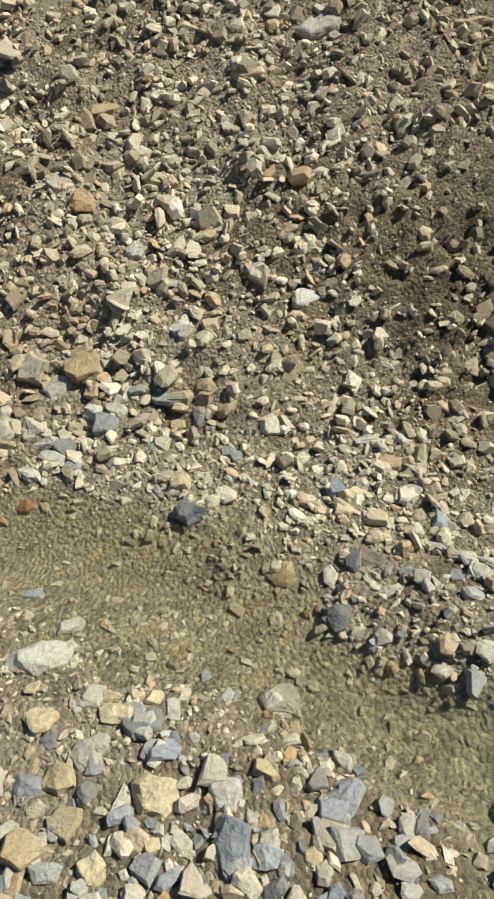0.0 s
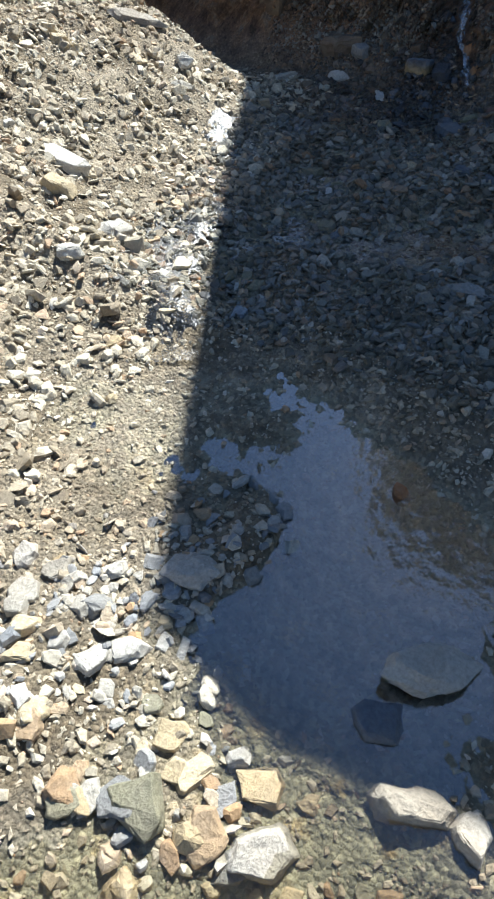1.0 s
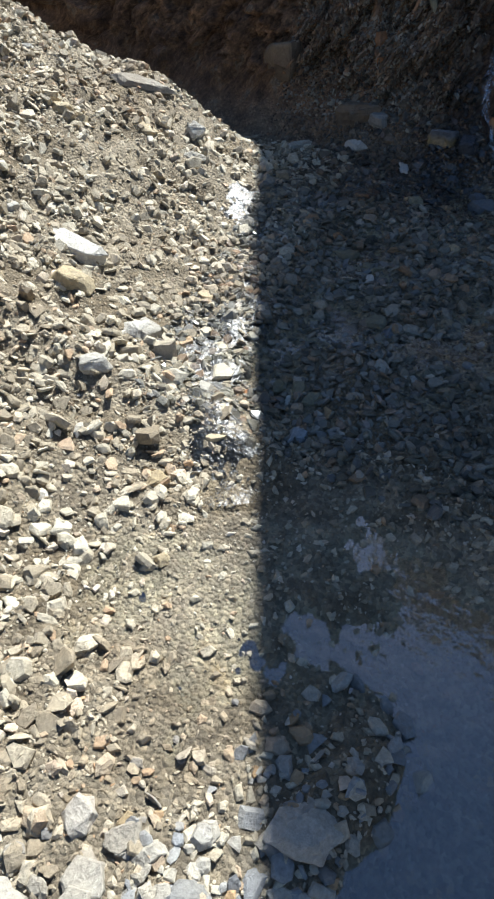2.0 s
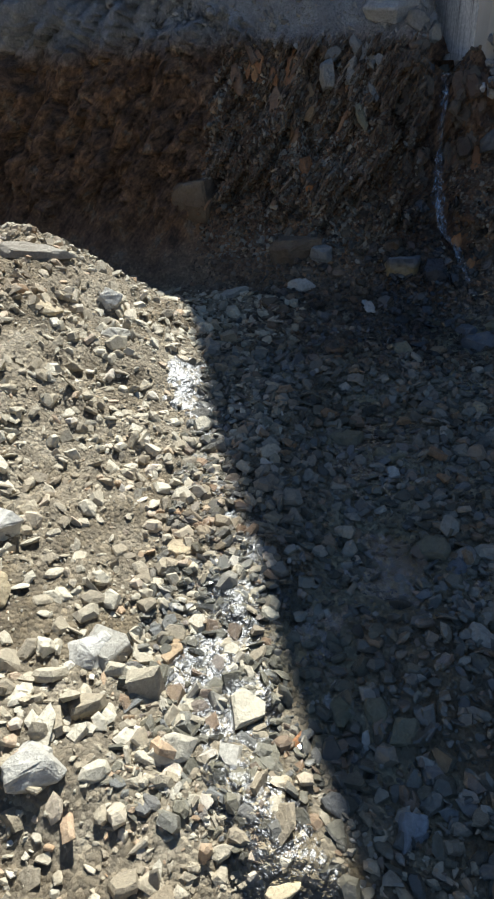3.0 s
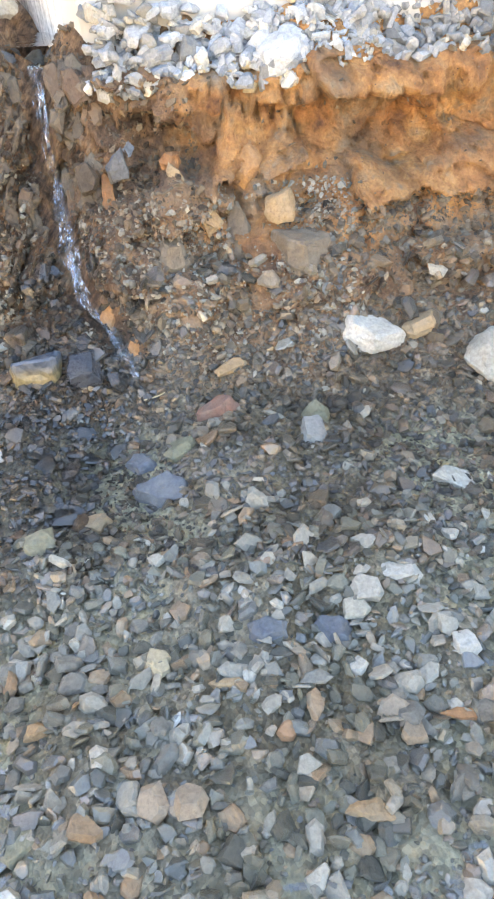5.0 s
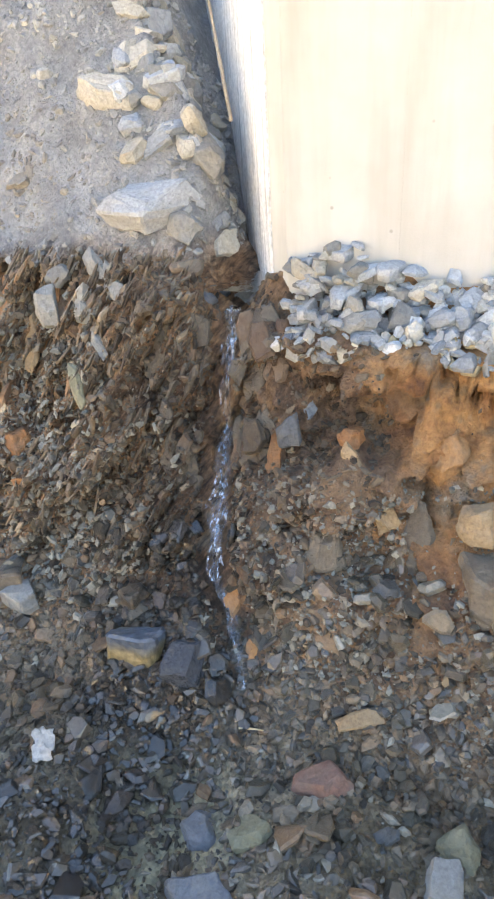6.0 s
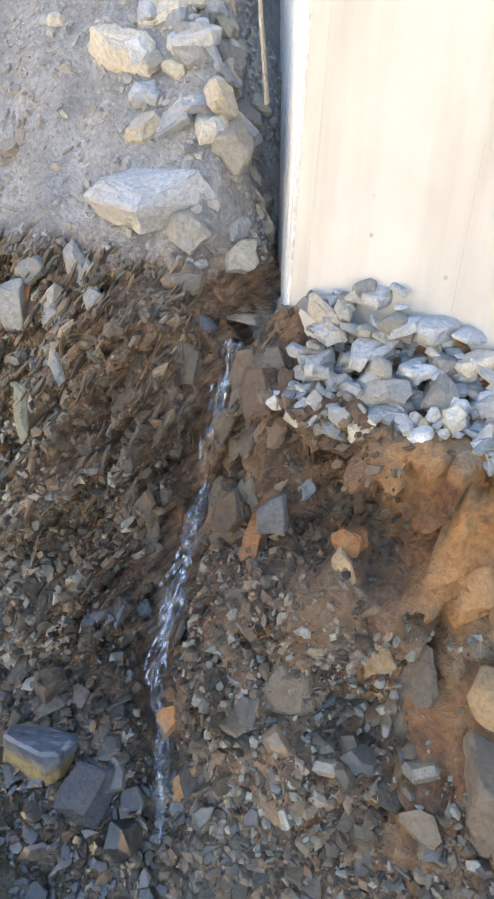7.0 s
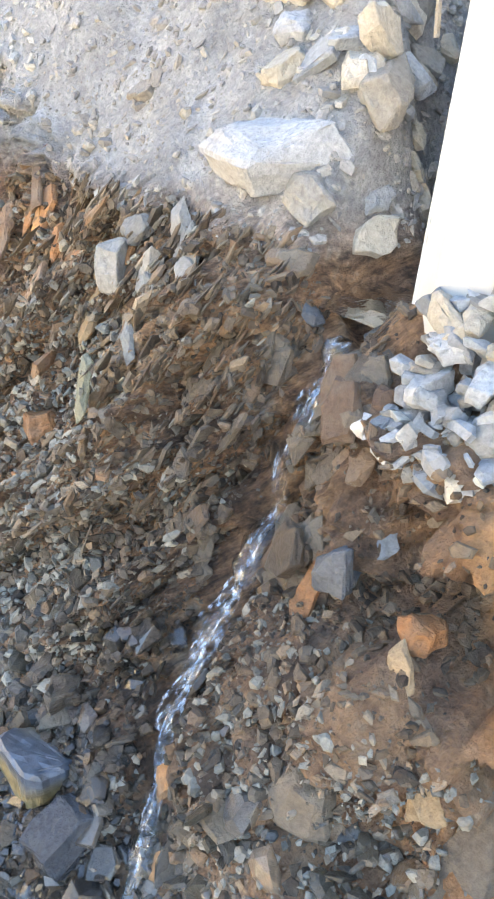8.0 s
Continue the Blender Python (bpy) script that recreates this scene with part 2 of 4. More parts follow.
    for k, (way, per) in enumerate((((0.15, 0.87, 0.5), 1.0), ((0.0, -0.5, 0.87), 0.2), ((1.0, 0.0, 0.0), 0.3))):
        d = t.nodes.new("ShaderNodeVectorMath")
        d.operation = "DOT_PRODUCT"
        d.inputs[1].default_value = tuple(c * per for c in way)
        t.links.new(pos, d.inputs[0])
        t.links.new(d.outputs["Value"], dip.inputs[k])
    layers = noise_tex(t, 60, 6, 0.72, dip.outputs[0])
    shaly = t.nodes.new("ShaderNodeMath")
    shaly.operation = "MULTIPLY"
    t.links.new(inbank, shaly.inputs[0])
    below = t.nodes.new("ShaderNodeMath")
    below.operation = "MULTIPLY"
    t.links.new(step(sep.outputs[1], 1.1, 1.35, 0.1), below.inputs[0])
    t.links.new(step(sep.outputs[2], 1.12, 1.02, 0.12), below.inputs[1])
    t.links.new(below.outputs[0], shaly.inputs[1])
    col = mix(t, shaly.outputs[0], col, mix(t, 1.0, col, ramp(t, layers, [(0.36, (0.42, 0.41, 0.4)), (0.5, (1.2, 1.18, 1.14)), (0.64, (2.0, 1.98, 1.92))]), "MULTIPLY"))
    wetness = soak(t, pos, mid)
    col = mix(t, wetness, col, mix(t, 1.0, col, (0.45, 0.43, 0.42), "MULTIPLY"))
    t.links.new(col, b.inputs["Base Color"])
    r = t.nodes.new("ShaderNodeMapRange")
    r.inputs[1].default_value, r.inputs[2].default_value, r.inputs[3].default_value, r.inputs[4].default_value = -0.02, 0.05, 0.35, 0.9
    t.links.new(sep.outputs[2], r.inputs[0])
    t.links.new(r.outputs[0], b.inputs["Roughness"])
    lump = t.nodes.new("ShaderNodeMath")
    lump.operation = "MULTIPLY_ADD"
    t.links.new(cell.outputs["Distance"], lump.inputs[0])
    pebbly = t.nodes.new("ShaderNodeMath")
    pebbly.operation = "MULTIPLY"
    pebbly.inputs[1].default_value = -0.9
    t.links.new(plain.outputs[0], pebbly.inputs[0])
    t.links.new(pebbly.outputs[0], lump.inputs[1])
    t.links.new(fine, lump.inputs[2])
    relief = t.nodes.new("ShaderNodeMath")
    relief.operation = "MULTIPLY"
    t.links.new(layers, relief.inputs[0])
    t.links.new(shaly.outputs[0], relief.inputs[1])
    rough_up = t.nodes.new("ShaderNodeMath")
    rough_up.operation = "MULTIPLY_ADD"
    rough_up.inputs[1].default_value = 2.0
    t.links.new(relief.outputs[0], rough_up.inputs[0])
    t.links.new(lump.outputs[0], rough_up.inputs[2])
    bump(t, b, rough_up.outputs[0], 1.0, 0.02)
    return m


def water_mat(name, tint, rough, wave, height, gloss_gain=3.0, pool_sky_gain=None):
    m = bpy.data.materials.new(name)
    m.use_nodes = True
    t = m.node_tree
    t.nodes.remove(t.nodes["Principled BSDF"])
    out = t.nodes["Material Output"]
    clear, gloss, blend, fres = (t.nodes.new("ShaderNode" + k) for k in ("BsdfTransparent", "BsdfGlossy", "MixShader", "Fresnel"))
    clear.inputs[0].default_value = (*tint, 1)
    gloss.inputs["Roughness"].default_value = rough
    fres.inputs[0].default_value = 1.45
    bm = t.nodes.new("ShaderNodeBump")
    bm.inputs["Strength"].default_value, bm.inputs["Distance"].default_value = 0.6, height
    t.links.new(noise_tex(t, wave, 3, 0.5, world_place(t)), bm.inputs["Height"])
    for n in (gloss, fres):
        t.links.new(bm.outputs[0], n.inputs["Normal"])
    sheen = t.nodes.new("ShaderNodeMath")
    sheen.operation, sheen.use_clamp = "MULTIPLY", True
    sheen.inputs[1].default_value = gloss_gain
    if pool_sky_gain:
        # the brook keeps gloss_gain; sky reflection is turned up over the shaded pool beyond
        sep, sky_boost = t.nodes.new("ShaderNodeSeparateXYZ"), t.nodes.new("ShaderNodeMapRange")
        t.links.new(world_place(t), sep.inputs[0])
        sky_boost.inputs[1].default_value, sky_boost.inputs[2].default_value, sky_boost.inputs[3].default_value, sky_boost.inputs[4].default_value = 0.95, 1.3, gloss_gain, pool_sky_gain
        t.links.new(sep.outputs[0], sky_boost.inputs[0])
        t.links.new(sky_boost.outputs[0], sheen.inputs[1])
    t.links.new(fres.outputs[0], sheen.inputs[0])
    t.links.new(sheen.outputs[0], blend.inputs[0])
    t.links.new(clear.outputs[0], blend.inputs[1])
    t.links.new(gloss.outputs[0], blend.inputs[2])
    t.links.new(blend.outputs[0], out.inputs[0])
    return m


def concrete_mat():
    m, t, b = nodes_of("pale_concrete")
    pos = world_place(t)
    stretch = t.nodes.new("ShaderNodeMapping")
    stretch.inputs["Scale"].default_value = (6, 6, 0.7)
    t.links.new(pos, stretch.inputs[0])
    streak, cloud, grit = noise_tex(t, 1.6, 4, 0.6, stretch.outputs[0]), noise_tex(t, 3, 4, 0.6, pos), noise_tex(t, 120, 3, 0.6, pos)
    col = ramp(t, cloud, [(0.3, (0.43, 0.412, 0.376)), (0.7, (0.53, 0.512, 0.478))])
    col = mix(t, 1.0, col, ramp(t, streak, [(0.3, (0.86, 0.84, 0.8)), (0.6, (1.03, 1.03, 1.02))]), "MULTIPLY")
    pit = t.nodes.new("ShaderNodeTexVoronoi")
    pit.inputs["Scale"].default_value = 9
    t.links.new(pos, pit.inputs["Vector"])
    col = mix(t, ramp(t, pit.outputs["Distance"], [(0.035, (0.8, 0.8, 0.8)), (0.06, (0, 0, 0))]), col, (0.3, 0.28, 0.25))
    t.links.new(col, b.inputs["Base Color"])
    b.inputs["Roughness"].default_value = 0.85
    bump(t, b, grit, 0.3, 0.003)
    return m


def streaked_mat():
    """Rough, weathered concrete with dark vertical runs."""
    m, t, b = nodes_of("streaked_concrete")
    stretch = t.nodes.new("ShaderNodeMapping")
    stretch.inputs["Scale"].default_value = (34, 34, 2.2)
    t.links.new(world_place(t), stretch.inputs[0])
    run, grit = noise_tex(t, 1.4, 5, 0.65, stretch.outputs[0]), noise_tex(t, 60, 4, 0.7, world_place(t))
    col = ramp(t, run, [(0.3, (0.2, 0.19, 0.175)), (0.37, (0.56, 0.54, 0.5)), (0.52, (0.8, 0.78, 0.74))])
    t.links.new(mix(t, 1.0, col, ramp(t, grit, [(0.3, (0.7, 0.7, 0.7)), (0.7, (1.2, 1.2, 1.2))]), "MULTIPLY"), b.inputs["Base Color"])
    b.inputs["Roughness"].default_value = 0.9
    bump(t, b, run, 0.8, 0.01)
    return m


ROUGHCAST = streaked_mat()
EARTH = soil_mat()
CONCRETE = concrete_mat()
WATER = water_mat("clear_water", (0.96, 0.96, 0.92), 0.04, 22, 0.004, 1.5, 6.0)
TRICKLE = water_mat("rippled_water", (0.95, 0.95, 0.92), 0.07, 40, 0.014, 3.6)
WETFILM = water_mat("wet_film", (0.93, 0.92, 0.88), 0.36, 40, 0.016, 1.15)
FALLING = water_mat("falling_water", (0.93, 0.95, 0.97), 0.1, 70, 0.01, 1.4)
SLOPE_RANGE = [(0.0, (0.271, 0.224, 0.153)), (0.3, (0.425, 0.36, 0.254)), (0.6, (0.555, 0.49, 0.366)), (0.85, (0.661, 0.596, 0.46)), (0.92, (0.496, 0.33, 0.189)), (1.0, (0.779, 0.72, 0.602))]
BED_RANGE = [(0.0, (0.064, 0.062, 0.05)), (0.3, (0.136, 0.124, 0.088)), (0.55, (0.216, 0.196, 0.14)), (0.75, (0.16, 0.16, 0.152)), (0.88, (0.28, 0.184, 0.104)), (0.96, (0.336, 0.296, 0.224)), (1.0, (0.48, 0.448, 0.384))]
BANK_RANGE = [(0.0, (0.047, 0.032, 0.022)), (0.3, (0.117, 0.078, 0.048)), (0.55, (0.2, 0.137, 0.084)), (0.75, (0.177, 0.14, 0.106)), (0.9, (0.282, 0.161, 0.084)), (1.0, (0.328, 0.262, 0.185))]
RUBBLE_RANGE = [(0.0, (0.234, 0.254, 0.28)), (0.5, (0.39, 0.416, 0.448)), (0.85, (0.52, 0.533, 0.546)), (1.0, (0.624, 0.585, 0.481))]
BAR_RANGE = [(0.0, (0.2, 0.2, 0.2)), (0.25, (0.33, 0.34, 0.35)), (0.5, (0.46, 0.43, 0.37)), (0.8, (0.56, 0.5, 0.39)), (0.92, (0.46, 0.3, 0.15)), (1.0, (0.64, 0.61, 0.55))]
RUSTY_RANGE = [(0.0, (0.2, 0.1, 0.05)), (0.5, (0.3, 0.155, 0.075)), (1.0, (0.38, 0.22, 0.12))]
FOOT_RANGE = [(0.0, (0.033, 0.027, 0.022)), (0.25, (0.075, 0.06, 0.039)), (0.5, (0.156, 0.114, 0.072)), (0.68, (0.081, 0.078, 0.074)), (0.82, (0.23, 0.135, 0.072)), (0.95, (0.216, 0.179, 0.129)), (1.0, (0.406, 0.359, 0.283))]
SCREE_RANGE = [(0.0, (0.152, 0.142, 0.122)), (0.4, (0.294, 0.27, 0.22)), (0.75, (0.385, 0.35, 0.285)), (0.9, (0.344, 0.218, 0.122)), (1.0, (0.486, 0.436, 0.342))]
LEDGE_RANGE = [(0.0, (0.255, 0.259, 0.264)), (0.4, (0.357, 0.361, 0.365)), (0.8, (0.425, 0.425, 0.416)), (1.0, (0.493, 0.476, 0.433))]
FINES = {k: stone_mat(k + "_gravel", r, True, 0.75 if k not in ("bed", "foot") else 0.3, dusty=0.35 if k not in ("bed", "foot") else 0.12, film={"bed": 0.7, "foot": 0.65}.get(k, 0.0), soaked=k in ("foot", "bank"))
         for k, r in (("slope", SLOPE_RANGE), ("bed", BED_RANGE), ("bank", BANK_RANGE), ("foot", FOOT_RANGE), ("rubble", RUBBLE_RANGE), ("bar", BAR_RANGE), ("rusty", RUSTY_RANGE), ("ledge", LEDGE_RANGE), ("scree", SCREE_RANGE))}


# ---- the ground: one sheet to the horizon ----
def axis(lo, hi, step, reach):
    core = np.arange(lo, hi + step / 2, step)
    out, d = [], step
    while sum(out) < reach:
        d *= 1.22
        out.append(d)
    grow = np.cumsum(out)
    return np.concatenate([lo - grow[::-1], core, hi + grow])


def sheet(name, xs, ys, z, material):
    co = np.stack([xs, ys, z], -1).reshape(-1, 3)
    n, k = xs.shape
    i = (np.arange(n - 1)[:, None] * k + np.arange(k - 1)[None, :]).ravel()
    quads = np.stack([i, i + k, i + k + 1, i + 1], 1)
    return mesh_of(name, co, quads, material)


def mesh_of(name, co, faces, material, flat=False):
    me = bpy.data.meshes.new(name)
    w = faces.shape[1]
    me.vertices.add(len(co))
    me.vertices.foreach_set("co", np.ascontiguousarray(co, dtype=np.float32).ravel())
    me.loops.add(faces.size)
    me.loops.foreach_set("vertex_index", faces.astype(np.int32).ravel())
    me.polygons.add(len(faces))
    me.polygons.foreach_set("loop_start", np.arange(0, faces.size, w, dtype=np.int32))
    me.polygons.foreach_set("use_smooth", np.full(len(faces), not flat))
    me.update(calc_edges=True)
    me.materials.append(material)
    return me


def blocks(u, v, seed):
    """Broken rock: for each place the random offset and tilt of the block that it belongs to, and how near it lies to a joint."""
    iu, iv = np.floor(u).astype(np.int64), np.floor(v).astype(np.int64)
    near, next_near = np.full(u.shape, 9.0), np.full(u.shape, 9.0)
    height = np.zeros(u.shape)
    for a in (-1, 0, 1):
        for b in (-1, 0, 1):
            i, j = iu + a, iv + b
            cu, cv = i + 0.5 + 0.42 * hash3(i, j, 0, seed), j + 0.5 + 0.42 * hash3(i, j, 1, seed)
            d = np.hypot(u - cu, v - cv)
            h = hash3(i, j, 2, seed) + 0.9 * (u - cu) * hash3(i, j, 3, seed) + 0.9 * (v - cv) * hash3(i, j, 4, seed)
            closer = d < near
            next_near = np.where(closer, near, np.minimum(next_near, d))
            height = np.where(closer, h, height)
            near = np.where(closer, d, near)
    return height, smooth(0.0, 0.22, next_near - near)


XS, YS = axis(-1.0, 6.4, 0.026, 250), axis(-0.8, 3.8, 0.02, 250)
XS = np.unique(np.concatenate([XS, np.arange(4.95, 5.75, 0.0075)]))
YS = np.unique(np.concatenate([YS, np.arange(0.0, 2.3, 0.01)]).round(4))
GX, GY = np.meshgrid(XS, YS, indexing="ij")
GZ = ground_z(GX, GY)
GZ = GZ + (0.3 + 0.7 * smooth(-0.03, 0.02, GZ)) * (0.012 * fbm(GX * 22, GY * 22, 0, 31) + 0.007 * vnoise(GX * 48, GY * 48, 0, 33))
GZ = GZ + 0.022 * np.abs(fbm(GX * 13, GY * 13, 0, 35)) * smooth(0.1, 0.4, GZ) * (1 - smooth(4.3, 4.7, GX))
CLOD, CLOD_JOINT = blocks(GX * 21 + 0.6 * fbm(GX * 9, GY * 9, 0, 57), GY * 24, 59)
GZ = GZ + cloddy(GX, GY) * (0.022 * CLOD + 0.02 * CLOD_JOINT + 0.01 * vnoise(GX * 60, GY * 60, 0, 58))
face = smooth(4.95, 5.25, GX) * (1 - smooth(5.62, 5.72, GX)) * smooth(0.12, 0.4, GZ)
left = smooth(1.18, 1.42, GY)
dip_u, dip_v = GY * 0.87 + GZ * 0.5, GZ * 0.87 - GY * 0.5
fin_a, joint_a = blocks(dip_u * 12, dip_v * 4, 41)
fin_b, joint_b = blocks(dip_u * 38, dip_v * 13, 43)
lump_a, joint_c = blocks(GY * 4.6 + 0.5 * GZ + 0.25 * fbm(GY * 9, GZ * 9, 0, 55), GZ * 6.5 + GX * 2 + 0.25 * fbm(GY * 9, GZ * 9, 3, 56), 45)
lump_b, joint_d = blocks(GY * 13 + 0.3 * fbm(GY * 20, GZ * 20, 0, 54), GZ * 16 + GX * 5, 47)
fins = 0.095 * fin_a + 0.03 * fin_b - 0.06 * (1 - joint_a) - 0.012 * (1 - joint_b)
lumps = 0.075 * lump_a + 0.028 * lump_b - 0.016 * (1 - joint_c) - 0.008 * (1 - joint_d) + 0.03 * fbm(GY * 4, GZ * 9, GX * 4, 53)
PUSH = face * (0.03 + left * fins + (1 - left) * lumps + 0.02 * fbm(GY * 7, GZ * 7, GX * 7, 49) + 0.008 * vnoise(GY * 45, GZ * 45, GX * 45, 51))
gully = np.exp(-(((GY - fall_line(GX)) / 0.07) ** 2))
PUSH = PUSH * (1 - 0.75 * gully) - 0.05 * face * gully
# the clay under the ledge has fallen out and left an overhang
niche = smooth(0.5, 0.66, GZ) * (1 - smooth(0.745, 0.785, GZ)) * (1 - smooth(1.06, 1.2, GY)) * (0.65 + 0.5 * fbm(GY * 5, GZ * 3, 0, 63))
under = smooth(0.48, 0.54, GZ) * (1 - smooth(0.57, 0.62, GZ)) * np.exp(-(((GY - 1.24) / 0.1) ** 2))
PUSH = PUSH - face * (0.13 * niche + 0.08 * under)
PUSH = PUSH + face * 0.04 * smooth(0.62, 0.7, GZ) * (1 - smooth(0.8, 0.92, GZ)) * np.exp(-(((GY - 1.27) / 0.08) ** 2))
SX = GX - PUSH
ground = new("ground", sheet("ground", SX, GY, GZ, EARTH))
tagged(ground, "excavated earth and gravel with a rust-brown cut bank", "ground", kind="structure")

# ---- water ----
wx, wy = np.arange(-2.5, 2.42, 0.06), np.arange(-3.0, 2.4, 0.06)
wgx, wgy = np.meshgrid(wx, wy, indexing="ij")
water = new("water", sheet("water", wgx, wgy, 0.012 + 0.002 * fbm(wgx * 8, wgy * 8, 0, 5), WATER))
tagged(water, "shallow clear brook water over gravel", "water", kind="structure")
sx, sy = np.meshgrid(np.arange(2.36, 4.3, 0.04), np.arange(-1.0, 2.4, 0.04), indexing="ij")
trickle = new("shallow_water", sheet("shallow_water", sx, sy, 0.004 - 0.02 * smooth(3.7, 4.2, sx) + 0.006 * vnoise(sx * 13, sy * 13, 0, 6), TRICKLE))
tagged(trickle, "rippled film of water between shaded wet gravel", "water", kind="structure")


SEEP = [(4.05, 2.2), (3.68, 2.02), (3.3, 1.82), (2.95, 1.62), (2.68, 1.66), (2.35, 1.42), (2.05, 1.2)]


def seep():
    """A film of water that runs over the gravel, a little above the ground."""
    rows = []
    for (ax, ay), (bx, by) in zip(SEEP, SEEP[1:]):
        rows += [(ax + (bx - ax) * k / 12, ay + (by - ay) * k / 12) for k in range(12)]
    c = np.array(rows)
    d = np.gradient(c, axis=0)
    side = np.stack([-d[:, 1], d[:, 0]], -1)
    side /= np.linalg.norm(side, axis=1)[:, None]
    across = np.linspace(-1, 1, 11)
    width = 0.13 * (1 + 0.5 * vnoise(c[:, 0] * 6, c[:, 1] * 6, 0, 21))
    px = c[:, None, 0] + side[:, None, 0] * width[:, None] * across
    py = c[:, None, 1] + side[:, None, 1] * width[:, None] * across
    pz = ground_z(px, py) + 0.007 - 0.02 * across**4 + 0.012 * vnoise(px * 9, py * 9, 0, 22) + 0.006 * vnoise(px * 30, py * 30, 0, 23)
    return sheet("water_film", px, py, pz, WETFILM)


tagged(new("water_film", seep()), "glistening film of water over sunlit gravel", "water", kind="structure")


# ---- the concrete abutment ----
def prism(name, foot, z0, z1, material, parent, worn=0.002):
    """An upright block over a ground plan, its edges a little worn."""
    bm = bmesh.new()
    n = len(foot)
    lower = [bm.verts.new((x, y, z0)) for x, y in foot]
    upper = [bm.verts.new((x, y, z1)) for x, y in foot]
    bm.faces.new(upper)
    bm.faces.new(lower[::-1])
    for i in range(n):
        j = (i + 1) % n
        bm.faces.new((lower[i], lower[j], upper[j], upper[i]))
    bmesh.ops.recalc_face_normals(bm, faces=bm.faces)
    bmesh.ops.bevel(bm, geom=bm.edges[:], offset=worn, segments=2, affect="EDGES")
    me = bpy.data.meshes.new(name)
    bm.to_mesh(me)
    me.materials.append(material)
    ob = new(name, me)
    ob.parent = parent
    return ob


def abutment():
    whole = tagged(new("concrete_abutment"), "tall pale concrete abutment with a rough streaked corner", "concrete wall")
    c, s = math.cos(radians(28.4)), math.sin(radians(28.4))
    prism("wall_core", [(5.704, 1.245), (5.704, -9.0), (13.0, -9.0), (5.745 + 8.0 * c, 1.3 + 8.0 * s), (5.745, 1.3)], 0.6, 5.42, CONCRETE, whole)
    edges = [1.24, 0.93, 0.03, -0.87, -1.77, -2.67, -4.5, -9.0]
    for hi, lo in zip(edges, edges[1:]):
        prism("formed_panel", [(5.7, hi - 0.0001), (5.7, lo + 0.0001), (5.72, lo + 0.0001), (5.72, hi - 0.0001)], 0.6, 5.41, CONCRETE, whole, 0.0001)
    skin = [(5.752, 1.297), (5.752 + 3.0 * c, 1.297 + 3.0 * s), (5.742 + 3.0 * c, 1.311 + 3.0 * s), (5.742, 1.305)]
    tagged(prism("rough_end", skin, 0.6, 5.41, ROUGHCAST, whole), "rough grey streaked concrete end")


abutment()


# ---- stones ----
def broken(r, long, flat, corners):
    """Corners of a broken plate of stone: an uneven outline with split upper and lower faces and chipped sides."""
    ang = (np.arange(corners) + r.uniform(-0.38, 0.38, corners)) * 2 * np.pi / corners
    ring = np.stack([np.cos(ang), np.sin(ang) * long], -1) * r.uniform(0.78, 1.12, (corners, 1))
    slant = r.uniform(-0.3, 0.3, 2)
    rows = []
    for level, inset in ((-0.5, r.uniform(0.7, 1.0)), (r.uniform(-0.2, 0.25), 1.04), (0.5, r.uniform(0.55, 0.95))):
        xy = ring * inset * r.uniform(0.9, 1.06, (corners, 1)) + (r.uniform(-0.08, 0.08, 2) if level == 0.5 else 0)
        z = flat * (level + r.uniform(-0.1, 0.1, corners) + (xy @ slant if level == 0.5 else 0))
        rows.append(np.column_stack([xy, z]))
    return np.concatenate(rows)


def hull(seed, flat, corners=6):
    """A small broken stone, one long."""
    r = np.random.RandomState(seed)
    p = broken(r, r.uniform(0.42, 0.85), 2 * flat, corners)
    p -= (p.max(0) + p.min(0)) / 2
    p /= (p.max(0) - p.min(0)).max()
    bm = bmesh.new()
    for v in p:
        bm.verts.new(v)
    bmesh.ops.convex_hull(bm, input=bm.verts)
    bmesh.ops.delete(bm, geom=[v for v in bm.verts if not v.link_faces], context="VERTS")
    bmesh.ops.triangulate(bm, faces=bm.faces)
    bm.verts.index_update()
    co = np.array([v.co for v in bm.verts])
    fa = np.array([[v.index for v in f.verts] for f in bm.faces])
    bm.free()
    return co, fa


SLABS = [hull(300 + i, f, 5 + i % 3) for i, f in enumerate([0.11, 0.17, 0.25, 0.36] * 8)]
CHIPS = [hull(100 + i, f, 4 + i % 2) for i, f in enumerate([0.15, 0.23, 0.32, 0.44] * 8)]


def turns(n, rng, tilt):
    """Random turns: any heading, tilted by about tilt radians."""
    a, b, c = rng.uniform(0, 2 * np.pi, n), rng.normal(0, tilt, n), rng.normal(0, tilt, n)
    ca, sa, cb, sb, cc, sc = np.cos(a), np.sin(a), np.cos(b), np.sin(b), np.cos(c), np.sin(c)
    o, l = np.zeros(n), np.ones(n)
    rz = np.stack([ca, -sa, o, sa, ca, o, o, o, l], -1).reshape(n, 3, 3)
    rx = np.stack([l, o, o, o, cb, -sb, o, sb, cb], -1).reshape(n, 3, 3)
    ry = np.stack([cc, o, sc, o, l, o, -sc, o, cc], -1).reshape(n, 3, 3)
    return rx @ ry @ rz


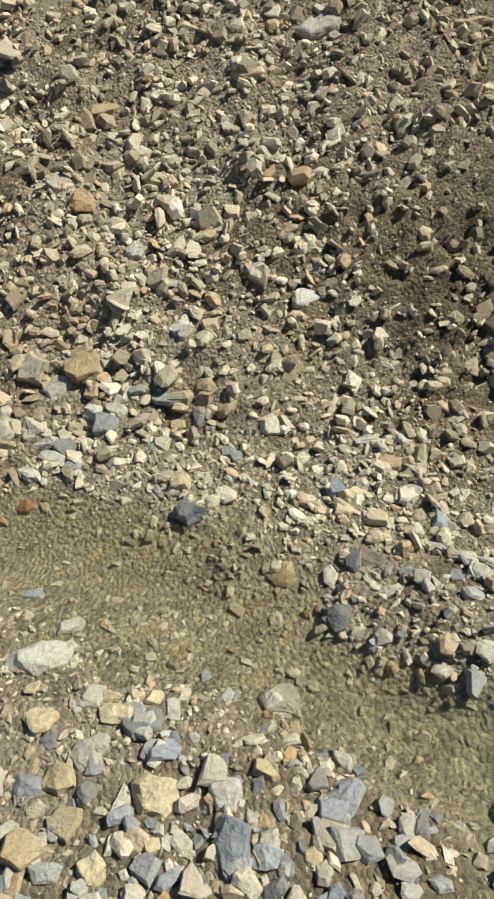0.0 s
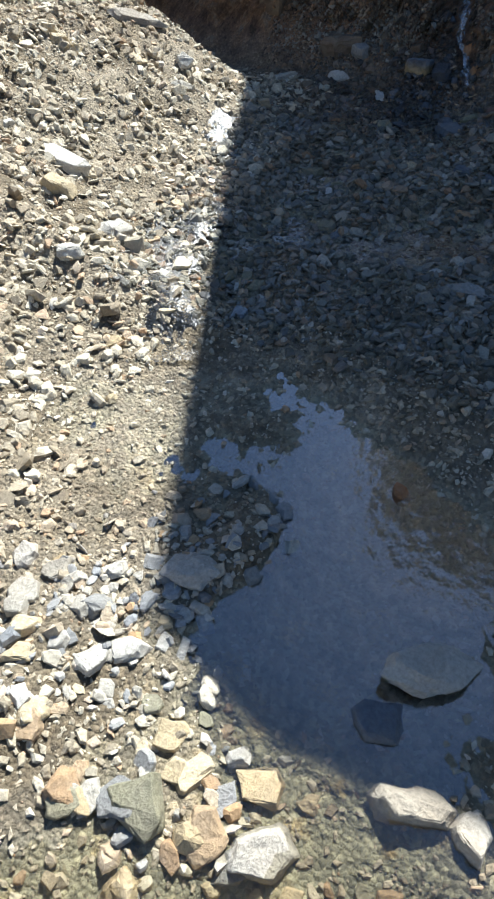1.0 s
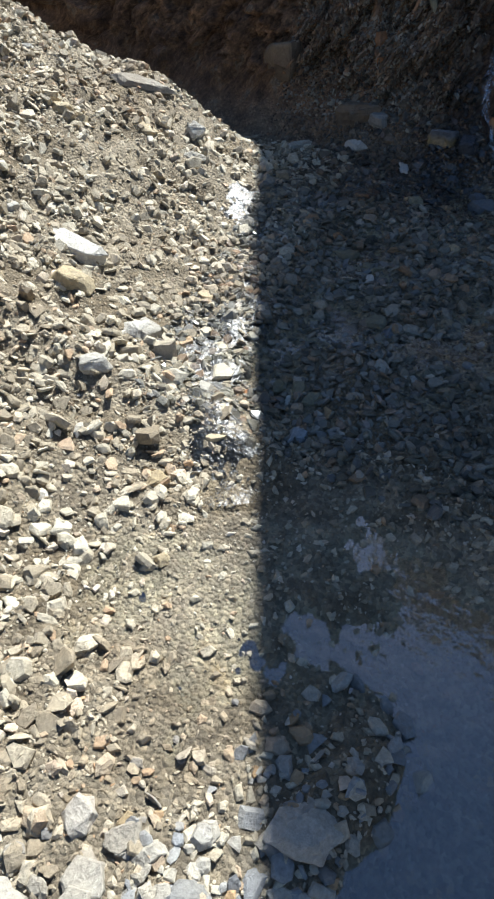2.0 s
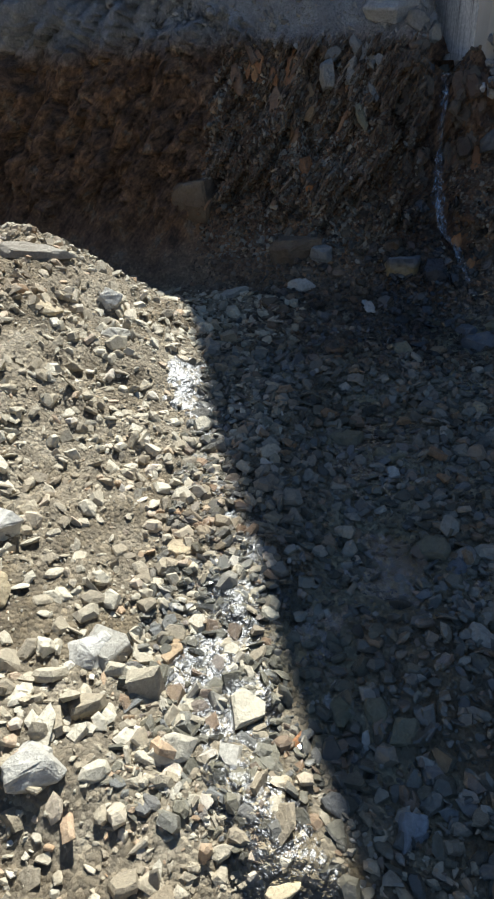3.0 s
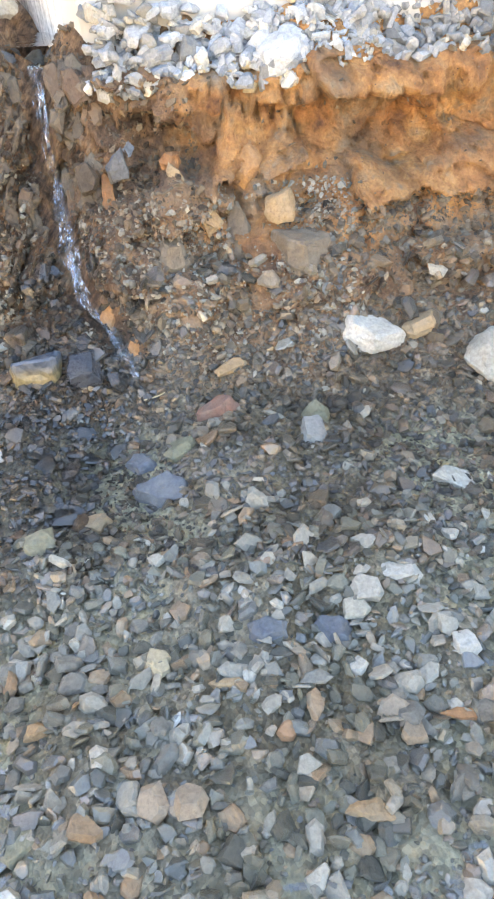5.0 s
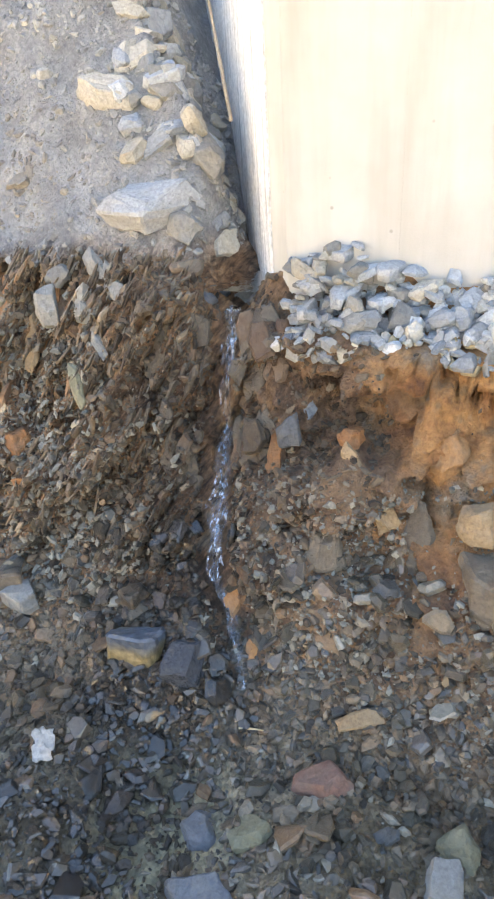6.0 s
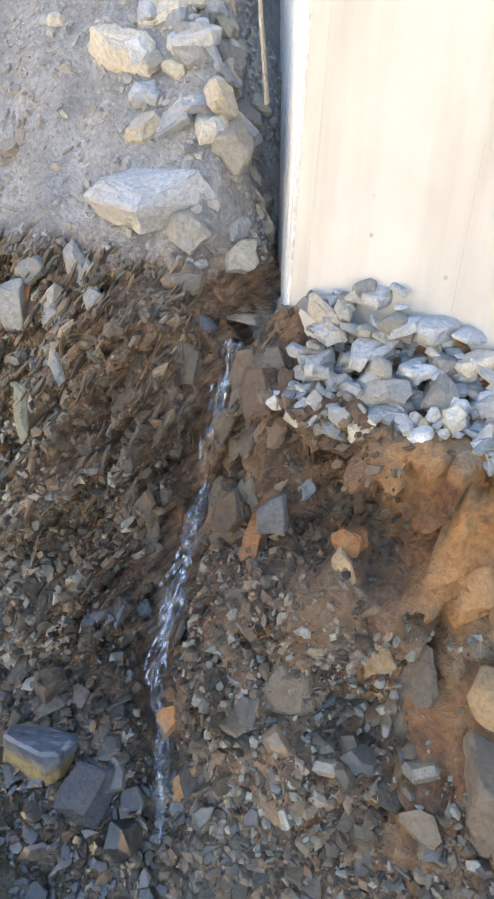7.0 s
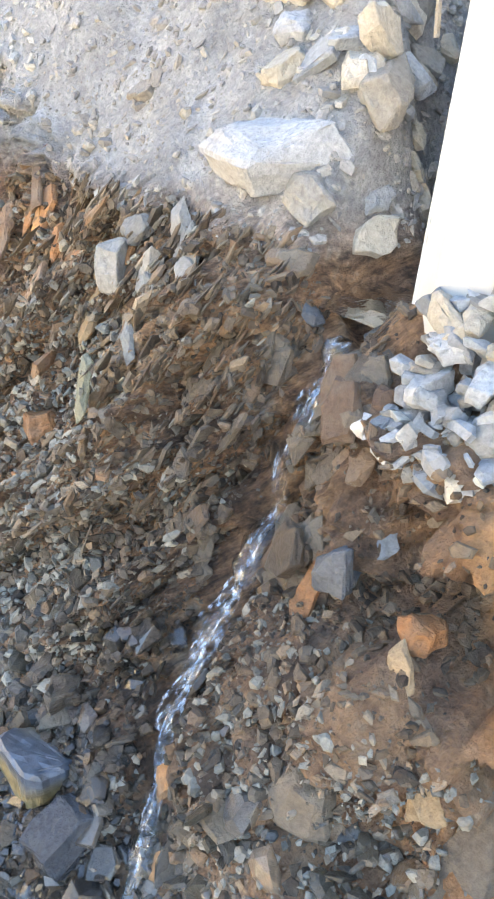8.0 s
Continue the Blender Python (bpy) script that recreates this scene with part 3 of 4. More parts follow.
def on_sheet(rng, count, box):
    """Random places on the ground sheet inside a box, evenly by area, with the surface's normals."""
    i0, i1 = np.searchsorted(XS, box[0]), np.searchsorted(XS, box[1])
    j0, j1 = np.searchsorted(YS, box[2]), np.searchsorted(YS, box[3])
    p = np.stack([SX[i0:i1, j0:j1], GY[i0:i1, j0:j1], GZ[i0:i1, j0:j1]], -1)
    du, dv = p[1:, :-1] - p[:-1, :-1], p[:-1, 1:] - p[:-1, :-1]
    nrm = np.cross(du, dv).reshape(-1, 3)
    area = np.linalg.norm(nrm, axis=1)
    pick = rng.choice(len(area), count, p=area / area.sum())
    r = rng.uniform(0, 1, (2, count, 1))
    at = p[:-1, :-1].reshape(-1, 3)[pick] + r[0] * du.reshape(-1, 3)[pick] + r[1] * dv.reshape(-1, 3)[pick]
    return at, nrm[pick] / area[pick][:, None]


def gravel(name, box, count, sizes, material, seed, keep, tilt=0.35, sink=0.15, label="", power=2.2, shapes=None):
    """Loose broken stone over a stretch of ground, too many to count."""
    rng = np.random.RandomState(seed)
    at, nrm = on_sheet(rng, count, box)
    ok = keep(at[:, 0], at[:, 1], at[:, 2], rng.uniform(0, 1, count))
    at, nrm = at[ok], nrm[ok]
    n = len(at)
    nrm = nrm + (0, 0, 0.6)
    nrm /= np.linalg.norm(nrm, axis=1)[:, None]
    size = sizes[0] * (sizes[1] / sizes[0]) ** (rng.uniform(0, 1, n) ** power)
    rot = turns(n, rng, tilt)
    tx = np.cross(np.array([0.0, 1.0, 0.0]), nrm)
    tx /= np.linalg.norm(tx, axis=1)[:, None]
    rot = np.stack([tx, np.cross(nrm, tx), nrm], -1) @ rot
    at = at + nrm * (size * sink)[:, None]
    shapes = shapes or CHIPS
    kinds = rng.randint(0, len(shapes), n)
    cos, fas, base = [], [], 0
    for k, (co, fa) in enumerate(shapes):
        sel = np.where(kinds == k)[0]
        if not len(sel):
            continue
        p = np.einsum("nij,vj->nvi", rot[sel], co) * size[sel][:, None, None] + at[sel][:, None, :]
        cos.append(p.reshape(-1, 3))
        fas.append((fa[None] + (np.arange(len(sel)) * len(co))[:, None, None] + base).reshape(-1, 3))
        base += len(sel) * len(co)
    ob = new(name, mesh_of(name, np.concatenate(cos), np.concatenate(fas), material, flat=True))
    return tagged(ob, label, "gravel", kind="stuff")


def clump(x, y, seed, lo=0.3):
    return lo + (1 - lo) * smooth(-0.3, 0.25, fbm(x * 2.3, y * 2.3, 0, seed))


def on_slope(x, y, z, r):
    return (x < 4.8) & (z > 0.02) & (y > slope_foot(x) - 0.3) & (r < clump(x, y, 61, 0.45) * (1 - 0.6 * cloddy(x, y)))


def in_bed(x, y, z, r):
    return (y < slope_foot(x) + 0.05) & (x < 5.05) & (z > -0.06) & (r < np.where(z < -0.025, 0.5, 1.0) * clump(x, y, 71, np.where(x > 2.6, 0.8, 0.5)))


def on_bank(x, y, z, r):
    return (x > 4.8) & (z < 1.05) & ((z < 0.12) | (np.abs(y - fall_line(x)) > 0.05)) & (r < np.where(z < 0.5 - 0.25 * np.exp(-(((y - 0.74) / 0.07) ** 2)), 1.0, np.where(y < 0.9, 0.02, np.where(z < 0.62, 0.8, np.where(y > 1.3, 0.75, 0.3)))) * clump(x, y, 81, 0.8))


def on_top(x, y, z, r):
    return (z > 1.03) & (x > 5.64) & ((y > 1.54) | (x > 5.9)) & (y > 1.42) & (r < clump(x, y, 91, 0.6))


def on_ledge(x, y, z, r):
    return (z > 0.83) & (x > 5.52) & (y < 1.2)


def slope_near(x, y, z, r):
    return on_slope(x, y, z, r) & (y < 2.55)


def slope_far(x, y, z, r):
    return on_slope(x, y, z, r) & (y >= 2.55)


def on_bars(x, y, z, r):
    bars = np.exp(-(((x - 0.62) / 0.55) ** 2 + ((y - 0.93) / 0.14) ** 2)) + np.exp(-(((x + 0.05) / 0.5) ** 2 + ((y - 0.42) / 0.22) ** 2))
    bars = bars + np.exp(-(((x - 1.25) / 0.3) ** 2 + ((y - 0.75) / 0.16) ** 2)) + np.exp(-(((x - 1.12) / 0.22) ** 2 + ((y - 0.3) / 0.2) ** 2))
    bars = bars + 1.3 * np.exp(-(((x - 1.54) / 0.2) ** 2 + ((y - 0.6) / 0.1) ** 2))
    return (z > -0.01) & (r < 0.75 * bars)


gravel("slope_gravel", (-0.9, 4.8, 1.0, 2.6), 42000, (0.008, 0.07), FINES["slope"], 1, slope_near, 0.5, 0.06, "loose angular beige and grey gravel on the sunlit slope", 2.5, SLABS)
gravel("upper_slope_gravel", (-0.9, 4.8, 2.5, 4.7), 27000, (0.013, 0.08), FINES["slope"], 11, slope_far, 0.45, 0.05, "loose beige gravel high on the sunlit slope", 1.9)

def slope_slab(x, y, z, r):
    return on_slope(x, y, z, r) & (r < (0.2 + 0.8 * smooth(0.3, -0.4, x)) * (1 - 0.8 * cloddy(x, y)))


gravel("slope_slabs", (-0.9, 4.7, 1.2, 3.4), 2600, (0.04, 0.11), FINES["slope"], 17, slope_slab, 0.5, 0.12, "flat pale broken slabs lying on the sunlit slope", 1.9, SLABS)
gravel("bar_stones", (-0.7, 1.9, 0.0, 1.4), 4200, (0.022, 0.07), FINES["bar"], 14, on_bars, 0.4, 0.12, "pale and cream broken stones on the bars of the brook", 1.5, SLABS)
def near_bed(x, y, z, r):
    return in_bed(x, y, z, r) & (x < 2.5) & (r < np.where(z < -0.015, 0.55, 0.9))


def far_bed(x, y, z, r):
    return in_bed(x, y, z, r) & (x > 2.3) & (x < 4.35)


def foot_bed(x, y, z, r):
    return (x > 4.2) & (x < 5.15) & (z < 0.25) & (y < 2.15)


def foot_stone(x, y, z, r):
    return (z < 0.4) & (np.abs(y - fall_line(x)) > 0.05)


gravel("brook_gravel", (-0.8, 2.5, -0.4, 2.0), 34000, (0.008, 0.042), FINES["slope"], 2, near_bed, 0.35, 0.06, "fine beige and grey gravel along the brook", 2.6)
gravel("bed_gravel", (2.3, 4.4, -0.4, 2.2), 19000, (0.011, 0.06), FINES["bed"], 12, far_bed, 0.42, 0.12, "wet grey, olive and rusty gravel of the brook bed", 1.8, SLABS)
def bed_slab(x, y, z, r):
    return (y < slope_foot(x) + 0.05) & (z > -0.02) & (x < 4.7) & (r < smooth(2.4, 3.4, x) * smooth(4.7, 4.2, x) * clump(x, y, 73, 0.3))


gravel("bed_slabs", (2.5, 5.05, -0.4, 2.2), 2600, (0.03, 0.08), FINES["scree"], 16, bed_slab, 0.45, 0.14, "flat grey-brown slate pieces tilted against each other in the bed", 1.8, SLABS)
gravel("foot_gravel", (4.2, 5.15, -0.3, 2.15), 14500, (0.008, 0.05), FINES["foot"], 13, foot_bed, 0.35, 0.06, "wet dark slate gravel at the foot of the fall", 2.0)
gravel("foot_stones", (4.2, 5.3, -0.3, 2.2), 1500, (0.025, 0.085), FINES["foot"], 15, foot_stone, 0.35, 0.1, "wet brown and slate stones at the foot of the fall", 1.9, SLABS)
gravel("bank_gravel", (4.8, 5.74, -0.4, 2.6), 62000, (0.006, 0.045), FINES["bank"], 3, on_bank, 0.4, 0.03, "brown and rusty stone chips on the cut bank", 2.4)
def chip_bank(x, y, z, r):
    return (z > 0.12) & (z < 0.56) & (y > 0.4) & (y < 1.34) & (np.abs(y - fall_line(x)) > 0.06) & (r < clump(y * 2, z * 2, 98, 0.45) * (1 - 0.85 * np.exp(-(((y - 0.74) / 0.08) ** 2))))


gravel("grey_chips", (4.9, 5.55, 0.4, 1.34), 9000, (0.007, 0.035), FINES["scree"], 18, chip_bank, 0.5, 0.06, "small grey slate chips scattered down the brown bank", 2.2)


def grey_bank(x, y, z, r):
    return (z > 0.14) & (z < 0.66 + 0.3 * smooth(1.65, 1.85, y)) & (y > 1.4) & (r < clump(y * 1.5, z * 1.5, 97, 0.35) * smooth(1.4, 1.75, y))


gravel("grey_bank_gravel", (4.9, 5.62, 1.4, 2.6), 19000, (0.007, 0.045), FINES["scree"], 5, grey_bank, 0.4, 0.05, "grey broken slate spread over the lower bank", 2.2)
gravel("upper_gravel", (5.55, 6.6, 1.35, 3.2), 15000, (0.007, 0.045), FINES["ledge"], 4, on_top, 0.4, 0.05, "fine blue-grey gravel slope above the bank", 2.4)
gravel("ledge_gravel", (5.5, 5.72, -0.9, 1.27), 3000, (0.02, 0.085), FINES["rubble"], 6, on_ledge, 0.6, 0.2, "pale blue-grey broken stone at the foot of the abutment", 1.5)


def shards(name, count, seed, material, label, y_from=1.3, sizes=(0.011, 0.09)):
    """Slabs of shale that stand out of the bank along its bedding."""
    rng = np.random.RandomState(seed)
    at, nrm = on_sheet(rng, count, (5.15, 5.72, y_from, 2.6))
    ok = (at[:, 2] > 0.38) & (at[:, 2] < 1.06) & (np.abs(at[:, 1] - fall_line(at[:, 0])) > 0.07) & (rng.uniform(0, 1, count) < clump(at[:, 1] * 1.6, at[:, 2] * 1.6, 95, 0.25))
    at, nrm = at[ok], nrm[ok]
    n = len(at)
    along = np.array([0.28, -0.46, 0.84]) + rng.normal(0, 0.13, (n, 3))
    along /= np.linalg.norm(along, axis=1)[:, None]
    side = np.cross(along, np.array([-0.8, -0.3, 0.2]) + rng.normal(0, 0.35, (n, 3)))
    side /= np.linalg.norm(side, axis=1)[:, None]
    rot = np.stack([along, np.cross(side, along), side], -1)
    size = sizes[0] * (sizes[1] / sizes[0]) ** (rng.uniform(0, 1, n) ** 1.8)
    cos, fas, base = [], [], 0
    for i in range(n):
        co, fa = CHIPS[(i * 4 + i % 3) % len(CHIPS)]
        cos.append((co * (1.15, 0.7, 0.42)) @ rot[i].T * size[i] + at[i] - nrm[i] * size[i] * 0.05)
        fas.append(fa + base)
        base += len(co)
    ob = new(name, mesh_of(name, np.concatenate(cos), np.concatenate(fas), material, flat=True))
    return tagged(ob, label, "shale", kind="stuff")


shards("shale_shards", 15000, 7, FINES["bank"], "dark brown shale slabs in the bank beside the fall")
shards("grey_shards", 3000, 9, FINES["scree"], "thin grey slate slabs among the brown shale", 1.5, (0.01, 0.06))
shards("rusty_shards", 130, 8, FINES["rusty"], "rust-orange shale slabs high in the bank", 1.85, (0.05, 0.17))

# ---- single stones ----
TINTS = {
    "cream": [(0, (0.42, 0.33, 0.19)), (1, (0.6, 0.5, 0.33))], "pale": [(0, (0.4, 0.37, 0.31)), (1, (0.56, 0.53, 0.47))],
    "bluish": [(0, (0.21, 0.235, 0.265)), (1, (0.38, 0.405, 0.44))], "tan": [(0, (0.36, 0.23, 0.12)), (1, (0.45, 0.33, 0.2))],
    "rusty": [(0, (0.33, 0.14, 0.05)), (1, (0.4, 0.2, 0.09))], "brown": [(0, (0.13, 0.095, 0.065)), (1, (0.22, 0.17, 0.12))],
    "slate": [(0, (0.09, 0.1, 0.115)), (1, (0.16, 0.175, 0.2))], "olive": [(0, (0.17, 0.16, 0.1)), (1, (0.27, 0.25, 0.17))],
    "rubble": [(0, (0.36, 0.39, 0.425)), (1, (0.55, 0.58, 0.61))], "white": [(0, (0.7, 0.7, 0.7)), (1, (0.75, 0.75, 0.75))], "grey": [(0, (0.2, 0.2, 0.195)), (1, (0.33, 0.32, 0.3))], "clay": [(0, (0.36, 0.165, 0.06)), (1, (0.48, 0.25, 0.1))], "umber": [(0, (0.15, 0.09, 0.055)), (1, (0.26, 0.16, 0.095))], "red": [(0, (0.22, 0.11, 0.08)), (1, (0.26, 0.14, 0.1))],
}
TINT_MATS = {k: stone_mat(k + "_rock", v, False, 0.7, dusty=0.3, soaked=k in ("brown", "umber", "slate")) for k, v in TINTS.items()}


def ochre_mat():
    """A blue-grey stone stained ochre on its lower side by the water."""
    m, t, b = nodes_of("ochre_rock")
    sep = t.nodes.new("ShaderNodeSeparateXYZ")
    t.links.new(world_place(t), sep.inputs[0])
    f = ramp(t, sep.outputs[2], [(0.155, (1, 1, 1)), (0.19, (0, 0, 0))])
    n = noise_tex(t, 60, 4, 0.6, world_place(t))
    col = mix(t, f, (0.1, 0.112, 0.13), (0.27, 0.195, 0.09))
    t.links.new(mix(t, 1.0, col, ramp(t, n, [(0.3, (0.6, 0.6, 0.6)), (0.7, (1.2, 1.2, 1.2))]), "MULTIPLY"), b.inputs["Base Color"])
    b.inputs["Roughness"].default_value = 0.35
    bump(t, b, n, 0.4, 0.005)
    return m


TINT_MATS["ochre"] = ochre_mat()
WORDS = {"cream": "cream-coloured", "pale": "pale beige-white", "bluish": "blue-grey", "tan": "tan", "rusty": "rust-orange", "brown": "dark brown",
         "slate": "dark slate-grey", "white": "chalk-white", "olive": "olive-grey", "rubble": "pale blue-grey", "grey": "grey", "red": "red-brown", "clay": "orange iron-stained", "umber": "warm brown", "ochre": "blue-grey and ochre-stained"}


def rock_mesh(seed, w, d, h):
    """A broken stone of that size: a faceted hull with worn edges and an uneven surface."""
    r = np.random.RandomState(seed)
    p = broken(r, 1.0, 1.0, r.randint(5, 8))
    p -= (p.max(0) + p.min(0)) / 2
    p *= np.array([w, d, h]) / (p.max(0) - p.min(0))
    bm = bmesh.new()
    for v in p:
        bm.verts.new(v)
    bmesh.ops.convex_hull(bm, input=bm.verts)
    bmesh.ops.delete(bm, geom=[v for v in bm.verts if not v.link_faces], context="VERTS")
    bmesh.ops.dissolve_limit(bm, angle_limit=radians(12), verts=bm.verts, edges=bm.edges)
    bmesh.ops.bevel(bm, geom=bm.edges[:], offset=0.045 * min(w, d, h), segments=1, affect="EDGES")
    bmesh.ops.triangulate(bm, faces=bm.faces)
    big = max(w, d, h)
    if big > 0.07:
        for _ in range(2 if big > 0.16 else 1):
            bmesh.ops.subdivide_edges(bm, edges=[e for e in bm.edges if e.calc_length() > 0.016], cuts=1, use_grid_fill=True)
            bmesh.ops.triangulate(bm, faces=bm.faces)
        off = Vector((seed * 0.37, seed * 0.11, 0))
        for v in bm.verts:
            n = 0.028 * big * noise.noise(v.co * (2.6 / big) + off) + 0.008 * noise.noise(v.co * 30 + off) + 0.004 * noise.noise(v.co * 80 + off)
            v.co += v.co.normalized() * n
    me = bpy.data.meshes.new("stone")
    bm.to_mesh(me)
    bm.free()
    return me


COUNT = [0]


def where(x, y):
    if x < 4.75 and y > float(slope_foot(x)) - 0.1:
        return "lying on the gravel slope", "stones on the slope"
    if x < 4.85:
        return "lying in the brook bed gravel", "stones in the brook bed"
    if spot(x, y) < 0.98:
        return "embedded in the cut bank", "stones in the bank"
    return "on the gravel above the bank", "stones above the bank"


def rock(tint, x, y, w, seen, heading, z=None, tilt=12.0, name="stone"):
    """One stone, w across; its depth and height follow from its outline's height."""
    COUNT[0] += 1
    seed = 1000 + COUNT[0]
    rng = random.Random(seed)
    d = min(seen / 1.1, w * 1.8)
    h = max(0.6 * min(d, w) * rng.uniform(0.85, 1.2), 0.014)
    if 5.02 < x < 5.62:
        d, h = min(d, w), seen * 0.8
    if z is None and 1.1 < x < 2.4 and w > 0.055 and spot(x, y) < 0:
        h = max(h, (0.05 - spot(x, y)) / 0.62)
    me = rock_mesh(seed, w, d, h)
    me.materials.append(TINT_MATS[tint])
    ob = new(name, me)
    base = spot(x, y) if z is None else z
    lay = Matrix.Identity(4)
    if z is None and not 5.02 < x < 5.62:
        e = 0.05
        up = Vector((spot(x - e, y) - spot(x + e, y), spot(x, y - e) - spot(x, y + e), 3.2 * e)).normalized()
        lay = Vector((0, 0, 1)).rotation_difference(up).to_matrix().to_4x4()
    turn = pose(0, 0, 0, rng.uniform(-tilt, tilt), rng.uniform(-tilt, tilt), heading + rng.uniform(-15, 15))
    ob.matrix_world = Matrix.Translation((x, y, base + h * 0.12)) @ lay @ turn
    place, group = where(x, y)
    return tagged(ob, "angular " + WORDS[tint] + " stone " + place, "stone", group)


rock("pale", 0.483, 3.029, 0.187, 0.121, -4)
rock("cream", 1.045, 2.956, 0.206, 0.065, -4)
rock("brown", 0.556, 2.386, 0.129, 0.090, -4)
rock("tan", -0.441, 2.424, 0.101, 0.111, -4)
rock("pale", -0.257, 2.217, 0.098, 0.078, -4)
rock("cream", -0.047, 2.240, 0.146, 0.068, -4)
rock("cream", -0.447, 1.869, 0.140, 0.112, -4)
rock("pale", -0.621, 1.899, 0.113, 0.132, -4)
rock("pale", -0.544, 1.621, 0.175, 0.053, -4)
rock("pale", -0.538, 1.558, 0.112, 0.048, -4)
rock("grey", -0.275, 1.749, 0.081, 0.054, -4)
rock("grey", -0.178, 1.711, 0.107, 0.062, -4)
rock("slate", -0.123, 1.311, 0.111, 0.095, -4)
rock("rusty", -0.606, 1.417, 0.058, 0.041, -4)
rock("cream", 0.331, 1.306, 0.095, 0.079, -4)
rock("tan", 0.431, 1.401, 0.090, 0.057, -4)
rock("rusty", 0.517, 1.381, 0.097, 0.045, -4)
rock("bluish", 0.281, 1.343, 0.064, 0.072, -4)
rock("pale", 0.504, 1.470, 0.067, 0.075, -4)
rock("cream", 0.107, 1.097, 0.066, 0.081, -4)
rock("cream", 0.369, 1.228, 0.069, 0.061, -4)
rock("pale", 0.471, 1.293, 0.095, 0.071, -4)
rock("bluish", 0.541, 1.199, 0.061, 0.076, -4)
rock("slate", 0.214, 0.951, 0.082, 0.076, -4)
rock("cream", 0.363, 1.162, 0.075, 0.060, -4)
rock("brown", 0.320, 1.102, 0.102, 0.073, -4)
rock("pale", -0.474, 0.910, 0.159, 0.106, -4)
rock("cream", -0.206, 0.585, 0.117, 0.095, -4)
rock("bluish", -0.060, 0.476, 0.072, 0.134, -4)
rock("bluish", -0.189, 0.670, 0.082, 0.047, -4)
rock("grey", -0.254, 0.764, 0.062, 0.062, -4)
rock("cream", -0.207, 0.791, 0.056, 0.044, -4)
rock("pale", -0.323, 0.704, 0.048, 0.060, -4)
rock("cream", -0.330, 0.814, 0.089, 0.045, -4)
rock("cream", -0.405, 0.642, 0.081, 0.063, -4)
rock("cream", -0.443, 0.516, 0.107, 0.086, -4)
rock("cream", -0.379, 0.558, 0.066, 0.072, -4)
rock("cream", -0.318, 0.476, 0.057, 0.078, -4)
rock("tan", -0.099, 0.570, 0.038, 0.060, -4)
rock("pale", 0.008, 0.477, 0.046, 0.062, -4)
rock("cream", 0.082, 0.449, 0.040, 0.045, -4)
rock("bluish", -0.541, 1.124, 0.059, 0.045, -4)
rock("pale", -0.424, 1.002, 0.077, 0.049, -4)
rock("pale", 0.142, 2.085, 0.095, 0.057, -4)
rock("pale", 0.292, 1.996, 0.113, 0.075, -4)
rock("cream", 0.181, 2.816, 0.127, 0.074, -4)
rock("cream", -0.357, 2.832, 0.109, 0.087, -4)
rock("pale", -0.521, 2.501, 0.092, 0.092, -4)
rock("pale", 0.396, 1.479, 0.075, 0.037, -4)
rock("pale", 1.098, 0.980, 0.084, 0.099, -35)
rock("pale", 1.088, 0.736, 0.100, 0.085, -35)
rock("pale", 1.162, 0.679, 0.093, 0.078, -35)
rock("cream", 1.003, 0.884, 0.087, 0.065, -35)
rock("tan", 0.892, 0.749, 0.068, 0.081, -35)
rock("pale", 0.621, 0.859, 0.052, 0.059, -35)
rock("cream", 0.718, 0.841, 0.107, 0.040, -35)
rock("brown", 0.889, 1.787, 0.138, 0.138, -35)
rock("pale", 1.566, 1.662, 0.117, 0.054, -35)
rock("pale", 1.194, 1.603, 0.108, 0.045, -35)
rock("grey", 1.175, 1.714, 0.090, 0.072, -35)
rock("pale", 1.662, 2.014, 0.122, 0.081, -35)
rock("pale", 2.313, 1.878, 0.100, 0.089, -35)
rock("olive", 0.825, 0.597, 0.077, 0.071, -35)
rock("grey", 0.895, 0.490, 0.115, 0.115, -35)
rock("cream", 0.916, 0.324, 0.096, 0.084, -35)
rock("tan", 0.859, 0.348, 0.042, 0.072, -35)
rock("grey", 0.919, 0.231, 0.130, 0.071, -35)
rock("pale", 0.633, 1.043, 0.114, 0.050, -35)
rock("grey", 1.203, 0.825, 0.089, 0.075, -35)
rock("cream", 0.987, 0.427, 0.063, 0.063, -35)
rock("pale", 1.193, -0.021, 0.202, 0.089, -58)
rock("pale", 1.194, -0.143, 0.102, 0.125, -58)
rock("pale", 1.478, 0.049, 0.26, 0.15, -58, 0.03)
rock("slate", 1.312, 0.112, 0.13, 0.11, -58, -0.004)
rock("pale", 1.633, 0.499, 0.064, 0.064, -58)
rock("pale", 1.661, 0.562, 0.072, 0.040, -58)
rock("rusty", 1.957, 0.313, 0.059, 0.068, -58)
rock("pale", 1.407, 0.674, 0.164, 0.119, -58)
rock("grey", 3.008, 0.474, 0.201, 0.089, -58)
rock("tan", 0.845, 0.605, 0.090, 0.096, -58)
rock("olive", 0.897, 0.458, 0.142, 0.154, -58)
rock("tan", 0.923, 0.311, 0.092, 0.126, -58)
rock("cream", 1.069, 0.265, 0.110, 0.097, -58)
rock("pale", 0.959, 0.200, 0.172, 0.115, -58)
rock("cream", 1.045, 0.479, 0.088, 0.076, -58)
